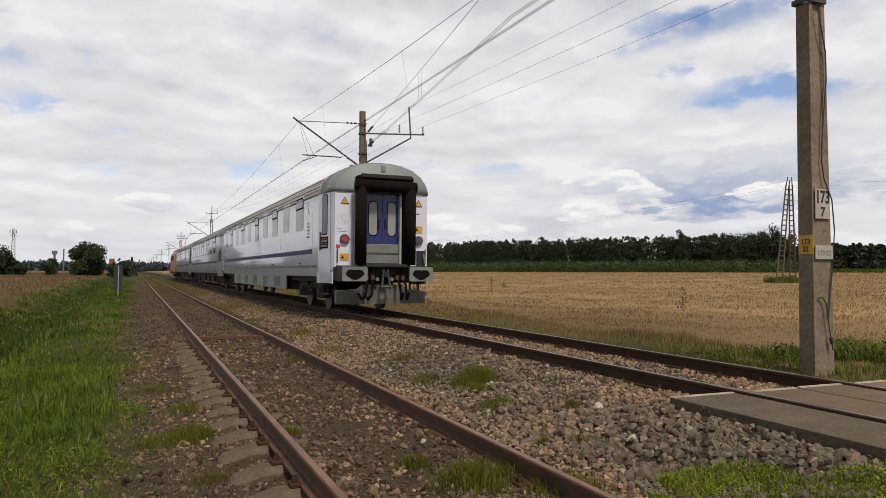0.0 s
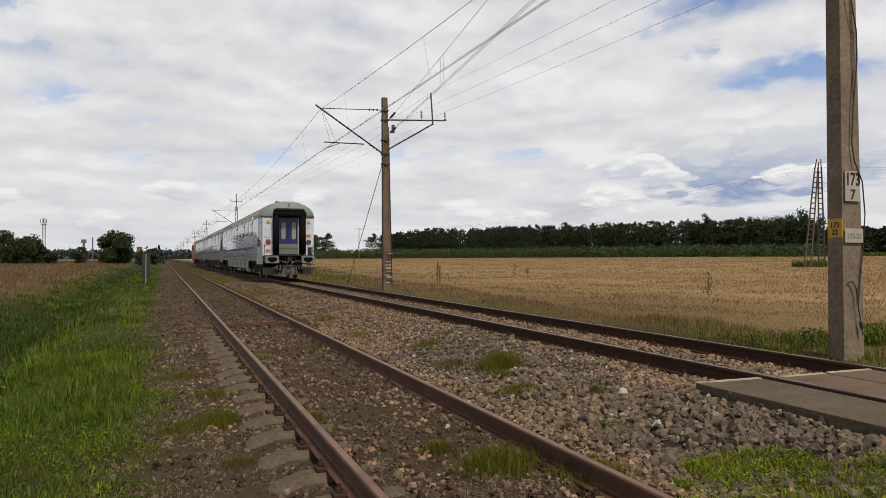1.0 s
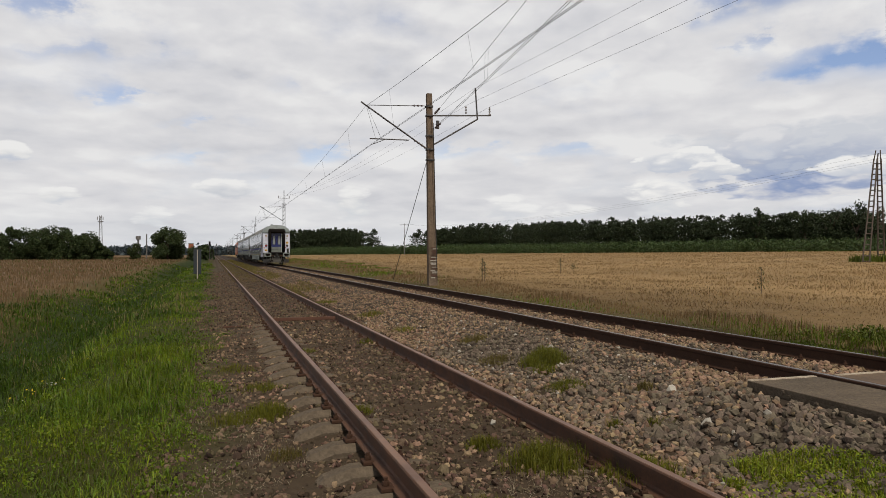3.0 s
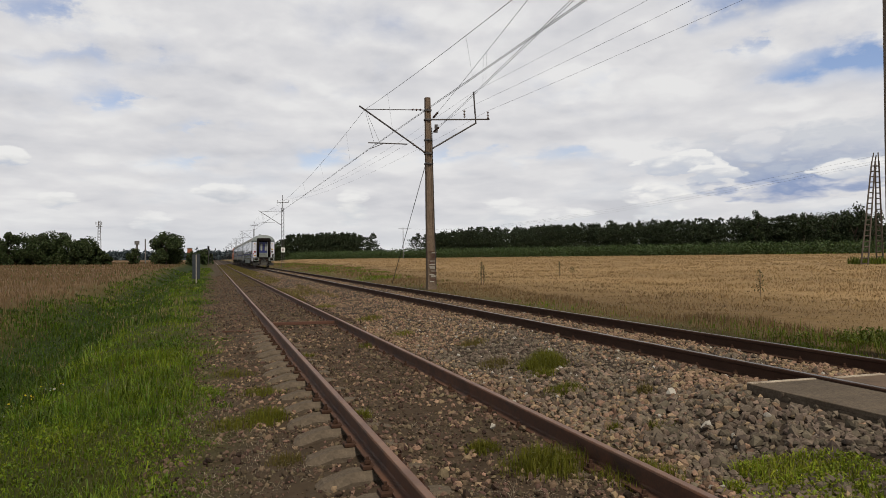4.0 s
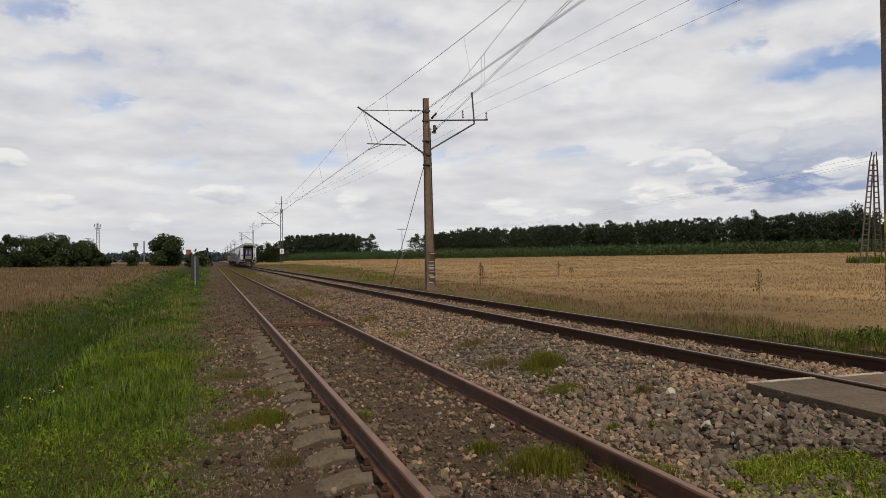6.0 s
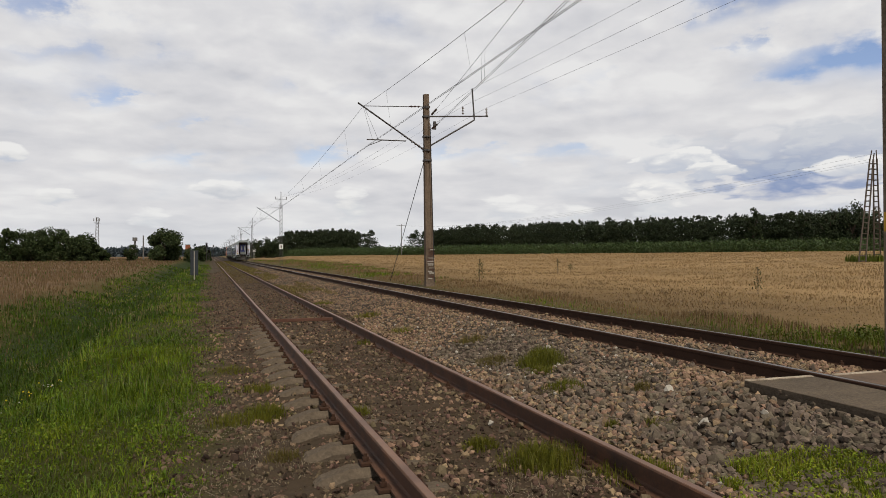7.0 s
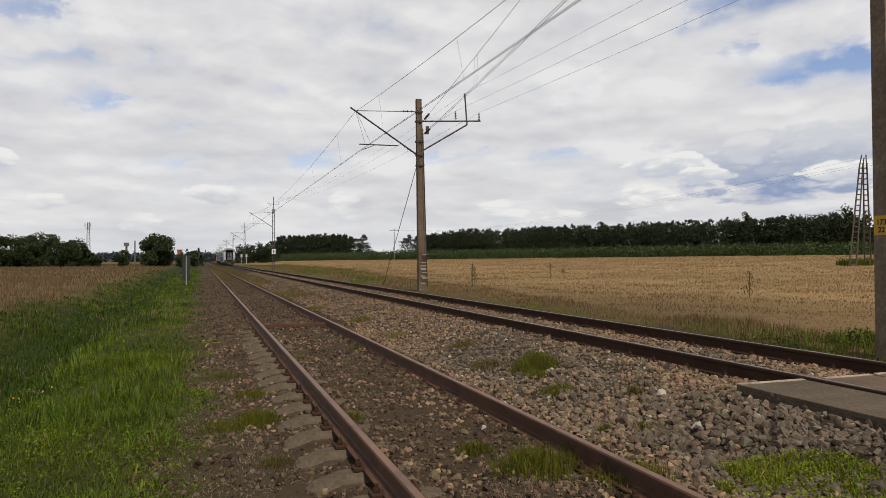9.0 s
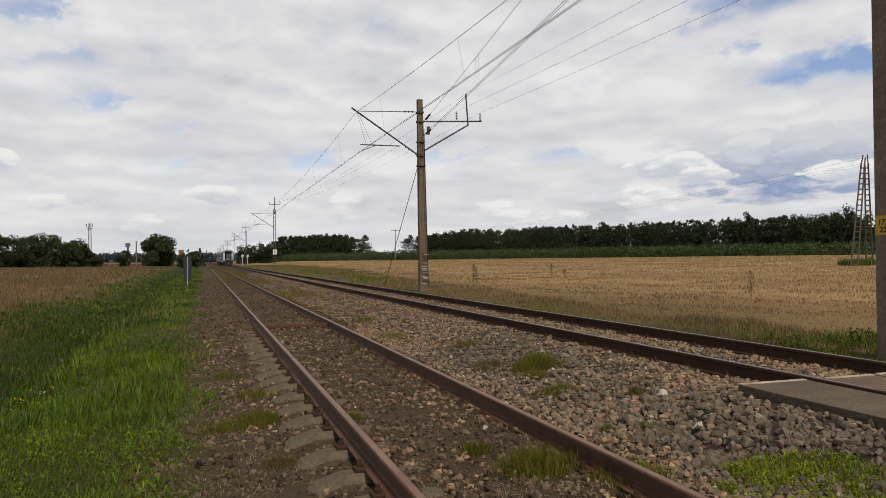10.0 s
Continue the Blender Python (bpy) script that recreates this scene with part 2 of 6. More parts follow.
def ground_mat():
    """Soil and crops by their strips along the line, with ragged borders."""
    m = mat("ground_cover", (0.2, 0.16, 0.1), 0.95, 0, 0.35, 0.35, 9.0, 0.5, 0.05, spec=0.1)
    N, L = m.node_tree.nodes, m.node_tree.links
    b = N["Principled BSDF"]
    co = N.new("ShaderNodeTexCoord")
    sep = N.new("ShaderNodeSeparateXYZ")
    L.new(co.outputs["Object"], sep.inputs[0])
    nz = N.new("ShaderNodeTexNoise")
    nz.inputs["Scale"].default_value, nz.inputs["Detail"].default_value = 0.8, 5
    L.new(co.outputs["Object"], nz.inputs["Vector"])
    off = N.new("ShaderNodeMath")
    off.operation = "MULTIPLY_ADD"
    L.new(nz.outputs["Fac"], off.inputs[0])
    off.inputs[1].default_value = 1.6
    off.inputs[2].default_value = -0.8
    add = N.new("ShaderNodeMath")
    add.operation = "ADD"
    L.new(sep.outputs[0], add.inputs[0]), L.new(off.outputs[0], add.inputs[1])
    mr = N.new("ShaderNodeMapRange")
    mr.inputs[1].default_value, mr.inputs[2].default_value = -20, 20
    L.new(add.outputs[0], mr.inputs[0])
    rp = N.new("ShaderNodeValToRGB")
    e = rp.color_ramp.elements
    # stops at 3.6 and 7.8: shade between ballast stones put into the ground colour
    stops = [(-9.0, (0.136, 0.088, 0.048)), (-6.6, (0.08, 0.068, 0.024)), (-5.4, (0.024, 0.036, 0.008)), (-4.0, (0.0224, 0.036, 0.008)),
             (-2.5, (0.032, 0.044, 0.008)), (-0.5, (0.048, 0.048, 0.0144)), (0.25, (0.062, 0.046, 0.031)), (3.0, (0.056, 0.04, 0.027)),
             (3.6, (0.044, 0.0336, 0.0256)), (7.8, (0.048, 0.0368, 0.0288)), (8.4, (0.075, 0.066, 0.026)), (9.6, (0.12, 0.088, 0.04)),
             (11.2, (0.16, 0.108, 0.052)), (19.8, (0.27, 0.183, 0.09))]
    e[0].position, e[0].color = (stops[0][0] + 20) / 40, (*stops[0][1], 1)
    e[1].position, e[1].color = (stops[-1][0] + 20) / 40, (*stops[-1][1], 1)
    for px, c in stops[1:-1]:
        e.new((px + 20) / 40).color = (*c, 1)
    L.new(mr.outputs[0], rp.inputs[0])
    # along the field: faint drill rows and broad paler sweeps
    n2 = N.new("ShaderNodeTexNoise")
    n2.inputs["Scale"].default_value, n2.inputs["Detail"].default_value = 7.0, 7
    L.new(co.outputs["Object"], n2.inputs["Vector"])
    n3 = N.new("ShaderNodeTexNoise")
    n3.inputs["Scale"].default_value, n3.inputs["Detail"].default_value = 0.09, 4
    L.new(co.outputs["Object"], n3.inputs["Vector"])
    s = N.new("ShaderNodeMath")
    s.operation = "ADD"
    L.new(n2.outputs["Fac"], s.inputs[0]), L.new(n3.outputs["Fac"], s.inputs[1])
    sv = N.new("ShaderNodeMapRange")
    sv.inputs[1].default_value, sv.inputs[2].default_value, sv.inputs[3].default_value, sv.inputs[4].default_value = 0.6, 1.4, 0.6, 1.35
    L.new(s.outputs[0], sv.inputs[0])
    hs = N.new("ShaderNodeHueSaturation")
    L.new(rp.outputs[0], hs.inputs["Color"]), L.new(sv.outputs[0], hs.inputs["Value"])
    L.new(hs.outputs[0], b.inputs["Base Color"])
    return m


M = {
    "ground": ground_mat(),
    "stone": mat("warm_ballast_stone", (0.251, 0.1709, 0.1122), 0.9, 0, 0.3, 0.9, 60, 0.3, 0.01, tint=(0.174, 0.1221, 0.08187), island=0.45, spec=0.15),
    "stone_grey": mat("grey_ballast_stone", (0.1505, 0.1208, 0.09159), 0.9, 0, 0.3, 0.9, 60, 0.3, 0.01, tint=(0.1016, 0.08197, 0.06341), island=0.42, spec=0.15),
    "stone_brown": mat("dusty_ballast", (0.1307, 0.09082, 0.0633), 0.95, 0, 0.3, 1.2, 60, 0.3, 0.01, tint=(0.0688, 0.04954, 0.0344), island=0.72, spec=0.15),
    "rail_rust": mat("rusty_rail", (0.135, 0.062, 0.034), 0.75, 0.25, 0.35, 4, 60, 0.25, 0.004, tint=(0.056, 0.0336, 0.0256)),
    "rail_top_rust": mat("worn_rail_head", (0.27, 0.155, 0.1), 0.48, 0.35, 0.25, 3, 50, 0.1, 0.002, tint=(0.128, 0.072, 0.052)),
    "rail_dark": mat("dark_rail", (0.06, 0.032, 0.021), 0.85, 0.0, 0.3, 4, 60, 0.2, 0.004, spec=0.15),
    "rail_top": mat("polished_rail_head", (0.176, 0.156, 0.14), 0.4, 0.8, 0.2, 2, 40, 0.05, 0.002, tint=(0.16, 0.136, 0.12)),
    "concrete": mat("weathered_concrete", (0.1342, 0.1073, 0.078), 0.95, 0, 0.4, 3.5, 35, 0.7, 0.015, tint=(0.08112, 0.0624, 0.04493), spec=0.2),
    "worn_edge": mat("worn_slab_edge", (0.496, 0.432, 0.344), 0.95, 0, 0.4, 6.0, 45, 0.6, 0.01, tint=(0.192, 0.152, 0.112), spec=0.2),
    "slab": mat("road_slab_concrete", (0.1872, 0.1279, 0.08736), 0.9, 0, 0.35, 2.0, 45, 0.35, 0.008, tint=(0.09984, 0.07176, 0.04992), rand=0.12, spec=0.25),
    "slab_grey": mat("grey_slab_concrete", (0.144, 0.1123, 0.08064), 0.92, 0, 0.5, 3.0, 30, 0.7, 0.012, tint=(0.0864, 0.06912, 0.05184), rand=0.08, spec=0.2),
    "stone_single": mat("single_ballast_stone", (0.2088, 0.144, 0.0972), 0.9, 0, 0.3, 9, 60, 0.3, 0.01, tint=(0.144, 0.1224, 0.1008), rand=0.38, spec=0.15),
    "pole": mat("mast_concrete", (0.24, 0.196, 0.148), 0.93, 0, 0.4, 1.3, 18, 0.6, 0.012, tint=(0.136, 0.104, 0.08), spec=0.15),
    "pole_brown": mat("brown_mast_concrete", (0.192, 0.148, 0.112), 0.93, 0, 0.4, 1.0, 14, 0.5, 0.012, tint=(0.112, 0.08, 0.056), spec=0.15),
    "steel": mat("dark_galvanised_steel", (0.09, 0.085, 0.085), 0.65, 0.4, 0.3, 3, 40, 0.15, 0.004),
    "wire": mat("wire", (0.05, 0.05, 0.052), 0.7, 0.2, 0.1, 1, 10, 0, spec=0.2),
    "insulator": mat("brown_insulator", (0.06, 0.035, 0.028), 0.3, 0, 0.2, 5, 40, 0.0),
    "white_paint": mat("coach_white", (0.6071, 0.6235, 0.7384), 0.22, 0, 0.03, 0.5, 6, 0.0, 0.003, tint=(0.5661, 0.5825, 0.6891), coat=0.7),
    "roof_grey": mat("roof_grey", (0.2012, 0.2322, 0.2322), 0.55, 0, 0.12, 0.8, 20, 0.05, 0.004, tint=(0.1625, 0.1896, 0.1896)),
    "roof_light": mat("ribbed_roof", (0.4128, 0.4128, 0.4042), 0.6, 0, 0.15, 0.8, 20, 0.05, 0.004, tint=(0.3268, 0.3182, 0.301)),
    "blue": mat("blue_stripe", (0.022, 0.03, 0.16), 0.5, 0, 0.1, 1, 20, 0.0, spec=0.15),
    # blue darkened to carry the shade of the gangway recess
    "door_blue": mat("shaded_blue_door", (0.01024, 0.0192, 0.128), 0.3, 0, 0.15, 1, 20, 0.0, coat=0.3),
    "rubber": mat("black_rubber", (0.0084, 0.0066, 0.006), 0.95, 0, 0.3, 3, 40, 0.2, 0.004, spec=0.1),
    "under": mat("grimy_underframe", (0.035, 0.031, 0.028), 0.85, 0.1, 0.35, 3, 40, 0.2, 0.006),
    "grime": mat("grimy_guard", (0.136, 0.132, 0.12), 0.85, 0, 0.35, 3, 30, 0.15, 0.004, tint=(0.08, 0.072, 0.0624)),
    "grey_box": mat("grey_equipment", (0.1827, 0.2083, 0.1937), 0.6, 0, 0.25, 2, 30, 0.1, 0.004, tint=(0.1243, 0.1352, 0.1243)),
    "glass": mat("dark_window_glass", (0.02, 0.024, 0.028), 0.05, 0, 0.05, 1, 3, 0.0, spec=0.5),
    # pale base stands for the bright sky mirrored in the door panes
    "glass_door": mat("pale_reflecting_glass", (0.2528, 0.2649, 0.2589), 0.12, 0, 0.1, 2, 8, 0.0, spec=0.5),
    "pale_green": mat("pale_green_paint", (0.43, 0.5332, 0.4816), 0.25, 0, 0.05, 1, 8, 0.0, coat=0.5),
    "pale_skirt": mat("pale_grey_green_skirt", (0.32, 0.38, 0.36), 0.45, 0, 0.2, 1.2, 14, 0.03, 0.004, tint=(0.25, 0.29, 0.27), coat=0.2),
    "glass_pale": mat("pale_window_glass", (0.11, 0.117, 0.118), 0.06, 0, 0.08, 0.7, 3, 0.0, spec=0.5),
    "silver": mat("pale_grey_coach", (0.344, 0.3612, 0.3698), 0.3, 0, 0.04, 0.5, 6, 0.0, 0.003, coat=0.5),
    "orange": mat("orange_locomotive", (0.52, 0.13, 0.03), 0.4, 0, 0.12, 1, 20, 0.0),
    "yellow": mat("yellow_plate", (0.576, 0.336, 0.024), 0.5, 0, 0.15, 4, 40, 0.0),
    "rust_paint": mat("peeling_red_paint", (0.10, 0.045, 0.032), 0.85, 0, 0.4, 6, 40, 0.3, 0.01, tint=(0.08, 0.05, 0.035)),
    "red": mat("red_plate", (0.55, 0.03, 0.04), 0.5, 0, 0.1, 4, 40, 0.0),
    "black": mat("black_lettering", (0.02, 0.02, 0.02), 0.7, 0, 0.1, 4, 40, 0.0),
    "plate_white": mat("dirty_white_plate", (0.4, 0.376, 0.328), 0.7, 0, 0.15, 5, 40, 0.1, 0.003, tint=(0.288, 0.264, 0.224)),
    "tail": glow("tail_lamp_red", (0.55, 0.07, 0.09), 0.10),
    "lens_dark": mat("unlit_lamp_lens", (0.09, 0.05, 0.055), 0.15, 0, 0.1, 4, 40, 0.0, spec=0.5),
    "tail_ring": mat("lamp_ring", (0.05, 0.045, 0.05), 0.4, 0, 0.1, 4, 40, 0.0),
    "wheel": mat("steel_wheel", (0.10, 0.085, 0.075), 0.5, 0.7, 0.2, 4, 30, 0.05, 0.003),
    "grass": leaf_mat("meadow_grass", (0.12, 0.1637, 0.00672), (0.048, 0.09293, 0.004704), 0.18, 0.5, 0.45),
    "grass_dry": leaf_mat("dry_grass", (0.24, 0.188, 0.096), (0.176, 0.152, 0.056), 0.25, 0.3),
    "wheat": leaf_mat("ripe_grain", (0.3168, 0.2154, 0.1045), (0.2344, 0.1584, 0.07476), 0.2, 0.12, 0.2, 0.2, 0.9),
    "reed": leaf_mat("brown_tall_grass", (0.16, 0.1024, 0.0544), (0.112, 0.0784, 0.036), 0.2, 0.12, 0.2, 0.2, 1.0),
    "pine": leaf_mat("pine_needles", (0.032, 0.0448, 0.0192), (0.0176, 0.0288, 0.012), 0.1, 0.4),
    "shrub": leaf_mat("young_plantation", (0.06, 0.092, 0.0304), (0.04, 0.068, 0.0224), 0.2, 0.35),
    "leaf": leaf_mat("tree_leaves", (0.048, 0.068, 0.0224), (0.028, 0.044, 0.0144), 0.2, 0.4),
    "bark": mat("bark", (0.09, 0.065, 0.05), 0.95, 0, 0.3, 3, 30, 0.4, 0.02),
    "petal_yellow": leaf_mat("yellow_petals", (0.6, 0.48, 0.024), (0.56, 0.4, 0.024), 0.3, 0.1),
    "petal_white": leaf_mat("white_petals", (0.56, 0.56, 0.52), (0.48, 0.48, 0.44), 0.3, 0.1),
    "sign_back": mat("slate_sign_back", (0.028, 0.035, 0.042), 0.6, 0.1, 0.15, 3, 30, 0.05),
    "brick": mat("orange_wall", (0.30, 0.10, 0.05), 0.9, 0, 0.2, 1, 10, 0.1),
}


# ---------------------------------------------------------------- mesh helpers
def mesh_from(name, verts, faces, material, smooth=False):
    me = bpy.data.meshes.new(name)
    me.from_pydata([tuple(v) for v in verts], [], faces)
    me.materials.append(material)
    if smooth:
        me.polygons.foreach_set("use_smooth", [True] * len(me.polygons))
    me.update()
    return me


def soup(name, verts, tris, material, smooth=False):
    """A mesh out of numpy arrays: verts (n, 3), tris (m, 3)."""
    me = bpy.data.meshes.new(name)
    n, m = len(verts), len(tris)
    me.vertices.add(n)
    me.vertices.foreach_set("co", np.ascontiguousarray(verts, np.float32).ravel())
    me.loops.add(3 * m)
    me.loops.foreach_set("vertex_index", np.ascontiguousarray(tris, np.int32).ravel())
    me.polygons.add(m)
    me.polygons.foreach_set("loop_start", np.arange(0, 3 * m, 3, dtype=np.int32))
    me.polygons.foreach_set("use_smooth", np.full(m, smooth))
    me.materials.append(material)
    me.update(calc_edges=True)
    return me


def add_box(bm, x0, x1, y0, y1, z0, z1, bevel=0.0):
    r = bmesh.ops.create_cube(bm, size=1)
    for v in r["verts"]:
        v.co = Vector(((x0 + x1) / 2 + v.co.x * (x1 - x0), (y0 + y1) / 2 + v.co.y * (y1 - y0), (z0 + z1) / 2 + v.co.z * (z1 - z0)))
    if bevel:
        es = list({e for v in r["verts"] for e in v.link_edges})
        bmesh.ops.bevel(bm, geom=es, offset=bevel, segments=2, affect="EDGES", profile=0.5)
    return bm


def box(*a, **k):
    return add_box(bmesh.new(), *a, **k)


def add_tube(bm, p, q, r0, r1=None, n=10):
    p, q = Vector(p), Vector(q)
    r1 = r0 if r1 is None else r1
    m = Matrix.Translation((p + q) / 2) @ (q - p).to_track_quat("Z", "Y").to_matrix().to_4x4()
    bmesh.ops.create_cone(bm, cap_ends=True, segments=n, radius1=r0, radius2=r1, depth=(q - p).length, matrix=m)
    return bm


def tube(p, q, r0, r1=None, n=10):
    return add_tube(bmesh.new(), p, q, r0, r1, n)


def loft(profile, y0, y1, caps=True, ends=None):
    """An (x, z) outline pulled along y; ends gives a scale in x and z at each end."""
    bm = bmesh.new()
    rings = []
    for y, s in ((y0, (ends or (1, 1))[0]), (y1, (ends or (1, 1))[1])):
        rings.append([bm.verts.new((x * s, y, z)) for x, z in profile])
    n = len(profile)
    for i in range(n):
        bm.faces.new((rings[0][i], rings[0][(i + 1) % n], rings[1][(i + 1) % n], rings[1][i]))
    if caps:
        bm.faces.new(rings[0][::-1]), bm.faces.new(rings[1])
    bmesh.ops.recalc_face_normals(bm, faces=bm.faces)
    return bm


def to_mesh(name, bm, material, smooth=False):
    me = bpy.data.meshes.new(name)
    bm.to_mesh(me)
    bm.free()
    me.materials.append(material)
    if smooth:
        me.polygons.foreach_set("use_smooth", [True] * len(me.polygons))
    return me


def part(name, bm, material, parent, label="", smooth=False):
    me = bm if isinstance(bm, bpy.types.Mesh) else to_mesh(name, bm, material, smooth)
    ob = new(name, me)
    ob.parent = parent
    return tagged(ob, label)


def thing(name, label, category, m=None, group="", kind=""):
    ob = new(name)
    ob.empty_display_size = 0.2
    if m is not None:
        ob.matrix_basis = m
    return tagged(ob, label, category, group, kind)


def lettering(text, size, m, material, parent, align="CENTER"):
    cu = bpy.data.curves.new("lettering", "FONT")
    cu.body, cu.size, cu.align_x, cu.extrude = text, size, align, 0.0008
    cu.offset = size * 0.028
    tmp = bpy.data.objects.new("tmp", cu)
    scene.collection.objects.link(tmp)
    me = bpy.data.meshes.new_from_object(tmp.evaluated_get(bpy.context.evaluated_depsgraph_get()))
    bpy.data.objects.remove(tmp)
    me.materials.clear()
    me.materials.append(material)
    ob = new("lettering", me)
    ob.parent, ob.matrix_basis = parent, m
    return ob


def vnoise(x, y, seed=0):
    """Smooth random heights between -1 and 1 over the plan."""
    xi, yi = np.floor(x).astype(np.int64), np.floor(y).astype(np.int64)
    fx, fy = x - xi, y - yi
    fx, fy = fx * fx * (3 - 2 * fx), fy * fy * (3 - 2 * fy)

    def h(a, b):
        k = (a * 374761393 + b * 668265263 + seed * 974711) & 0x7FFFFFFF
        k = ((k ^ (k >> 13)) * 1274126177) & 0x7FFFFFFF
        return ((k ^ (k >> 16)) & 0xFFFF) / 32767.5 - 1
    return (h(xi, yi) * (1 - fx) + h(xi + 1, yi) * fx) * (1 - fy) + (h(xi, yi + 1) * (1 - fx) + h(xi + 1, yi + 1) * fx) * fy


# ---------------------------------------------------------------- plan
X_SIDING, X_MAIN = 1.927, 6.286         # middles of the two tracks
Z_MAIN = 0.208                          # main rail heads over the siding's
MAST_X = 9.0
FAR_Y = 900.0


def smooth(a, b, x):
    t = np.clip((x - a) / (b - a), 0, 1)
    return t * t * (3 - 2 * t)


def height(x, y):
    x, y = np.asarray(x, float), np.asarray(y, float)
    px = [-900, -12, -8, -6.7, -5.2, -4.0, -3.0, -2.2, -1.2, -0.3, 0.6, 1.05, 3.1, 3.5, 4.4, 4.9, 7.7, 8.3, 9.0, 11, 900]
    pz = [-0.6, -0.45, -0.5, -0.70, -1.28, -1.36, -0.90, -0.42, -0.33, -0.29, -0.285, -0.25, -0.15, -0.15, -0.03, 0.03, 0.03, -0.06, -0.08, -0.02, -0.02]
    # the bank's crest and the ditch wander a little
    wander = 0.55 * vnoise(0 * x + 3.3, y * 0.16, 97) + 0.4 * vnoise(x * 0.4, y * 0.35, 98)
    z = np.interp(x + (1 - smooth(-1.3, 0.1, x)) * smooth(-14, -9, x) * wander, px, pz)
    right = smooth(8, 10, x)
    z = z + right * (0.003 * np.clip(y, 0, 90) * (1 - smooth(12, 40, x)))
    z = z + smooth(10, 40, x) * (0.0125 * np.clip(x - 10, 0, 320) + 0.0026 * np.clip(y, -100, 280))
    # the meadow rises gently away
    z = z + (1 - smooth(-8, -3, x)) * 0.0036 * np.clip(y - 30, 0, 170)
    # the ditch shallows out far along the line
    ditch = smooth(-8, -5, x) * (1 - smooth(-4, -1.5, x))
    z = z + ditch * smooth(60, 160, y) * 0.6
    # between the siding's rails the dirt lies a little over the sleepers
    z = z + np.interp(x, [1.0, 1.35, 1.9, 2.5, 2.75], [0.0, 0.052, 0.012, 0.015, 0.0])
    z = z + 0.09 * smooth(12, 19, y) * smooth(0.3, 0.6, x) * (1 - smooth(1.1, 1.25, x))
    # ballast banked up against the crossing slabs
    z = z + 0.11 * smooth(6.3, 5.3, y) * smooth(3.7, 4.55, x) * (1 - smooth(4.9, 5.3, x))
    n = 0.05 * vnoise(x * 0.7, y * 0.7, 1) + 0.025 * vnoise(x * 2.3, y * 2.3, 2)
    bed = smooth(-0.6, 0.6, x) * (1 - smooth(8, 9, x))
    z = z + n * (1 - bed) + bed * (0.018 * vnoise(x * 3, y * 3, 3) + 0.02 * vnoise(x * 9, y * 9, 4))
    return z


def build_ground():
    xs = np.concatenate([-np.geomspace(2500, 11, 34), np.arange(-10.5, -0.6, 0.22), np.arange(-0.6, 8.6, 0.09), np.arange(8.7, 15, 0.22), np.geomspace(15.3, 2500, 60)])
    ys = np.concatenate([[-400, -120, -40, -20, -10, -5, -2, 0], np.arange(1, 14, 0.1), np.arange(14, 45, 0.4), np.geomspace(45.5, 3500, 90)])
    gx, gy = np.meshgrid(xs, ys)
    v = np.stack([gx, gy, height(gx, gy)], -1).reshape(-1, 3)
    w, h = len(xs), len(ys)
    i = (np.arange(h - 1)[:, None] * w + np.arange(w - 1)[None]).ravel()
    t = np.concatenate([np.stack([i, i + 1, i + w + 1], -1), np.stack([i, i + w + 1, i + w], -1)])
    ob = new("ground", soup("ground", v, t, M["ground"], True))
    tagged(ob, "flat farmland with a grassy ditch and trackbed", "ground", kind="structure")


build_ground()


# ---------------------------------------------------------------- the two tracks
RAIL = [(-0.075, 0.0), (0.075, 0.0), (0.075, 0.012), (0.02, 0.03), (0.009, 0.045), (0.009, 0.118), (0.036, 0.132), (0.036, 0.158), (0.03, 0.166),
        (-0.03, 0.166), (-0.036, 0.158), (-0.036, 0.132), (-0.009, 0.118), (-0.009, 0.045), (-0.02, 0.03), (-0.075, 0.012)]


def rail_bm(x, ztop, y0, y1):
    return loft([(x + a, ztop - 0.166 + b) for a, b in RAIL], y0, y1)


def sleeper_mesh(w=0.25, length=2.5, h=0.2):
    """Concrete sleeper: sloped shoulders, raised and canted rail seats, a lower waist."""
    bm = bmesh.new()
    sx = [-length / 2, -length / 2 + 0.05, -1.0, -0.5, -0.3, 0.3, 0.5, 1.0, length / 2 - 0.05, length / 2]
    sz = [-0.10, -0.055, 0.005, 0.015, -0.03, -0.03, 0.015, 0.005, -0.055, -0.10]
    rows = []
    for x, z in zip(sx, sz):
        rows.append([bm.verts.new((x, a * w, b)) for a, b in ((-0.5, -h), (-0.5, z - 0.055), (-0.26, z), (0.26, z), (0.5, z - 0.055), (0.5, -h))])
    for r, s in zip(rows, rows[1:]):
        for i in range(5):
            bm.faces.new((r[i], s[i], s[i + 1], r[i + 1]))
    bm.faces.new(rows[0]), bm.faces.new(rows[-1][::-1])
    bmesh.ops.recalc_face_normals(bm, faces=bm.faces)
    return to_mesh("sleeper", bm, M["concrete"])


def clip_mesh():
    bm = bmesh.new()
    for s in (-1, 1):
        add_box(bm, s * 0.115 - 0.05, s * 0.115 + 0.05, -0.06, 0.06, 0, 0.03, 0.006)
        add_tube(bm, (s * 0.12, 0, 0.02), (s * 0.12, 0, 0.085), 0.014, 0.014, 6)
        add_tube(bm, (s * 0.12, 0, 0.035), (s * 0.12, 0, 0.06), 0.026, 0.026, 6)
    return to_mesh("rail_clip", bm, M["rail_dark"])


SLEEPER, CLIP = sleeper_mesh(), clip_mesh()


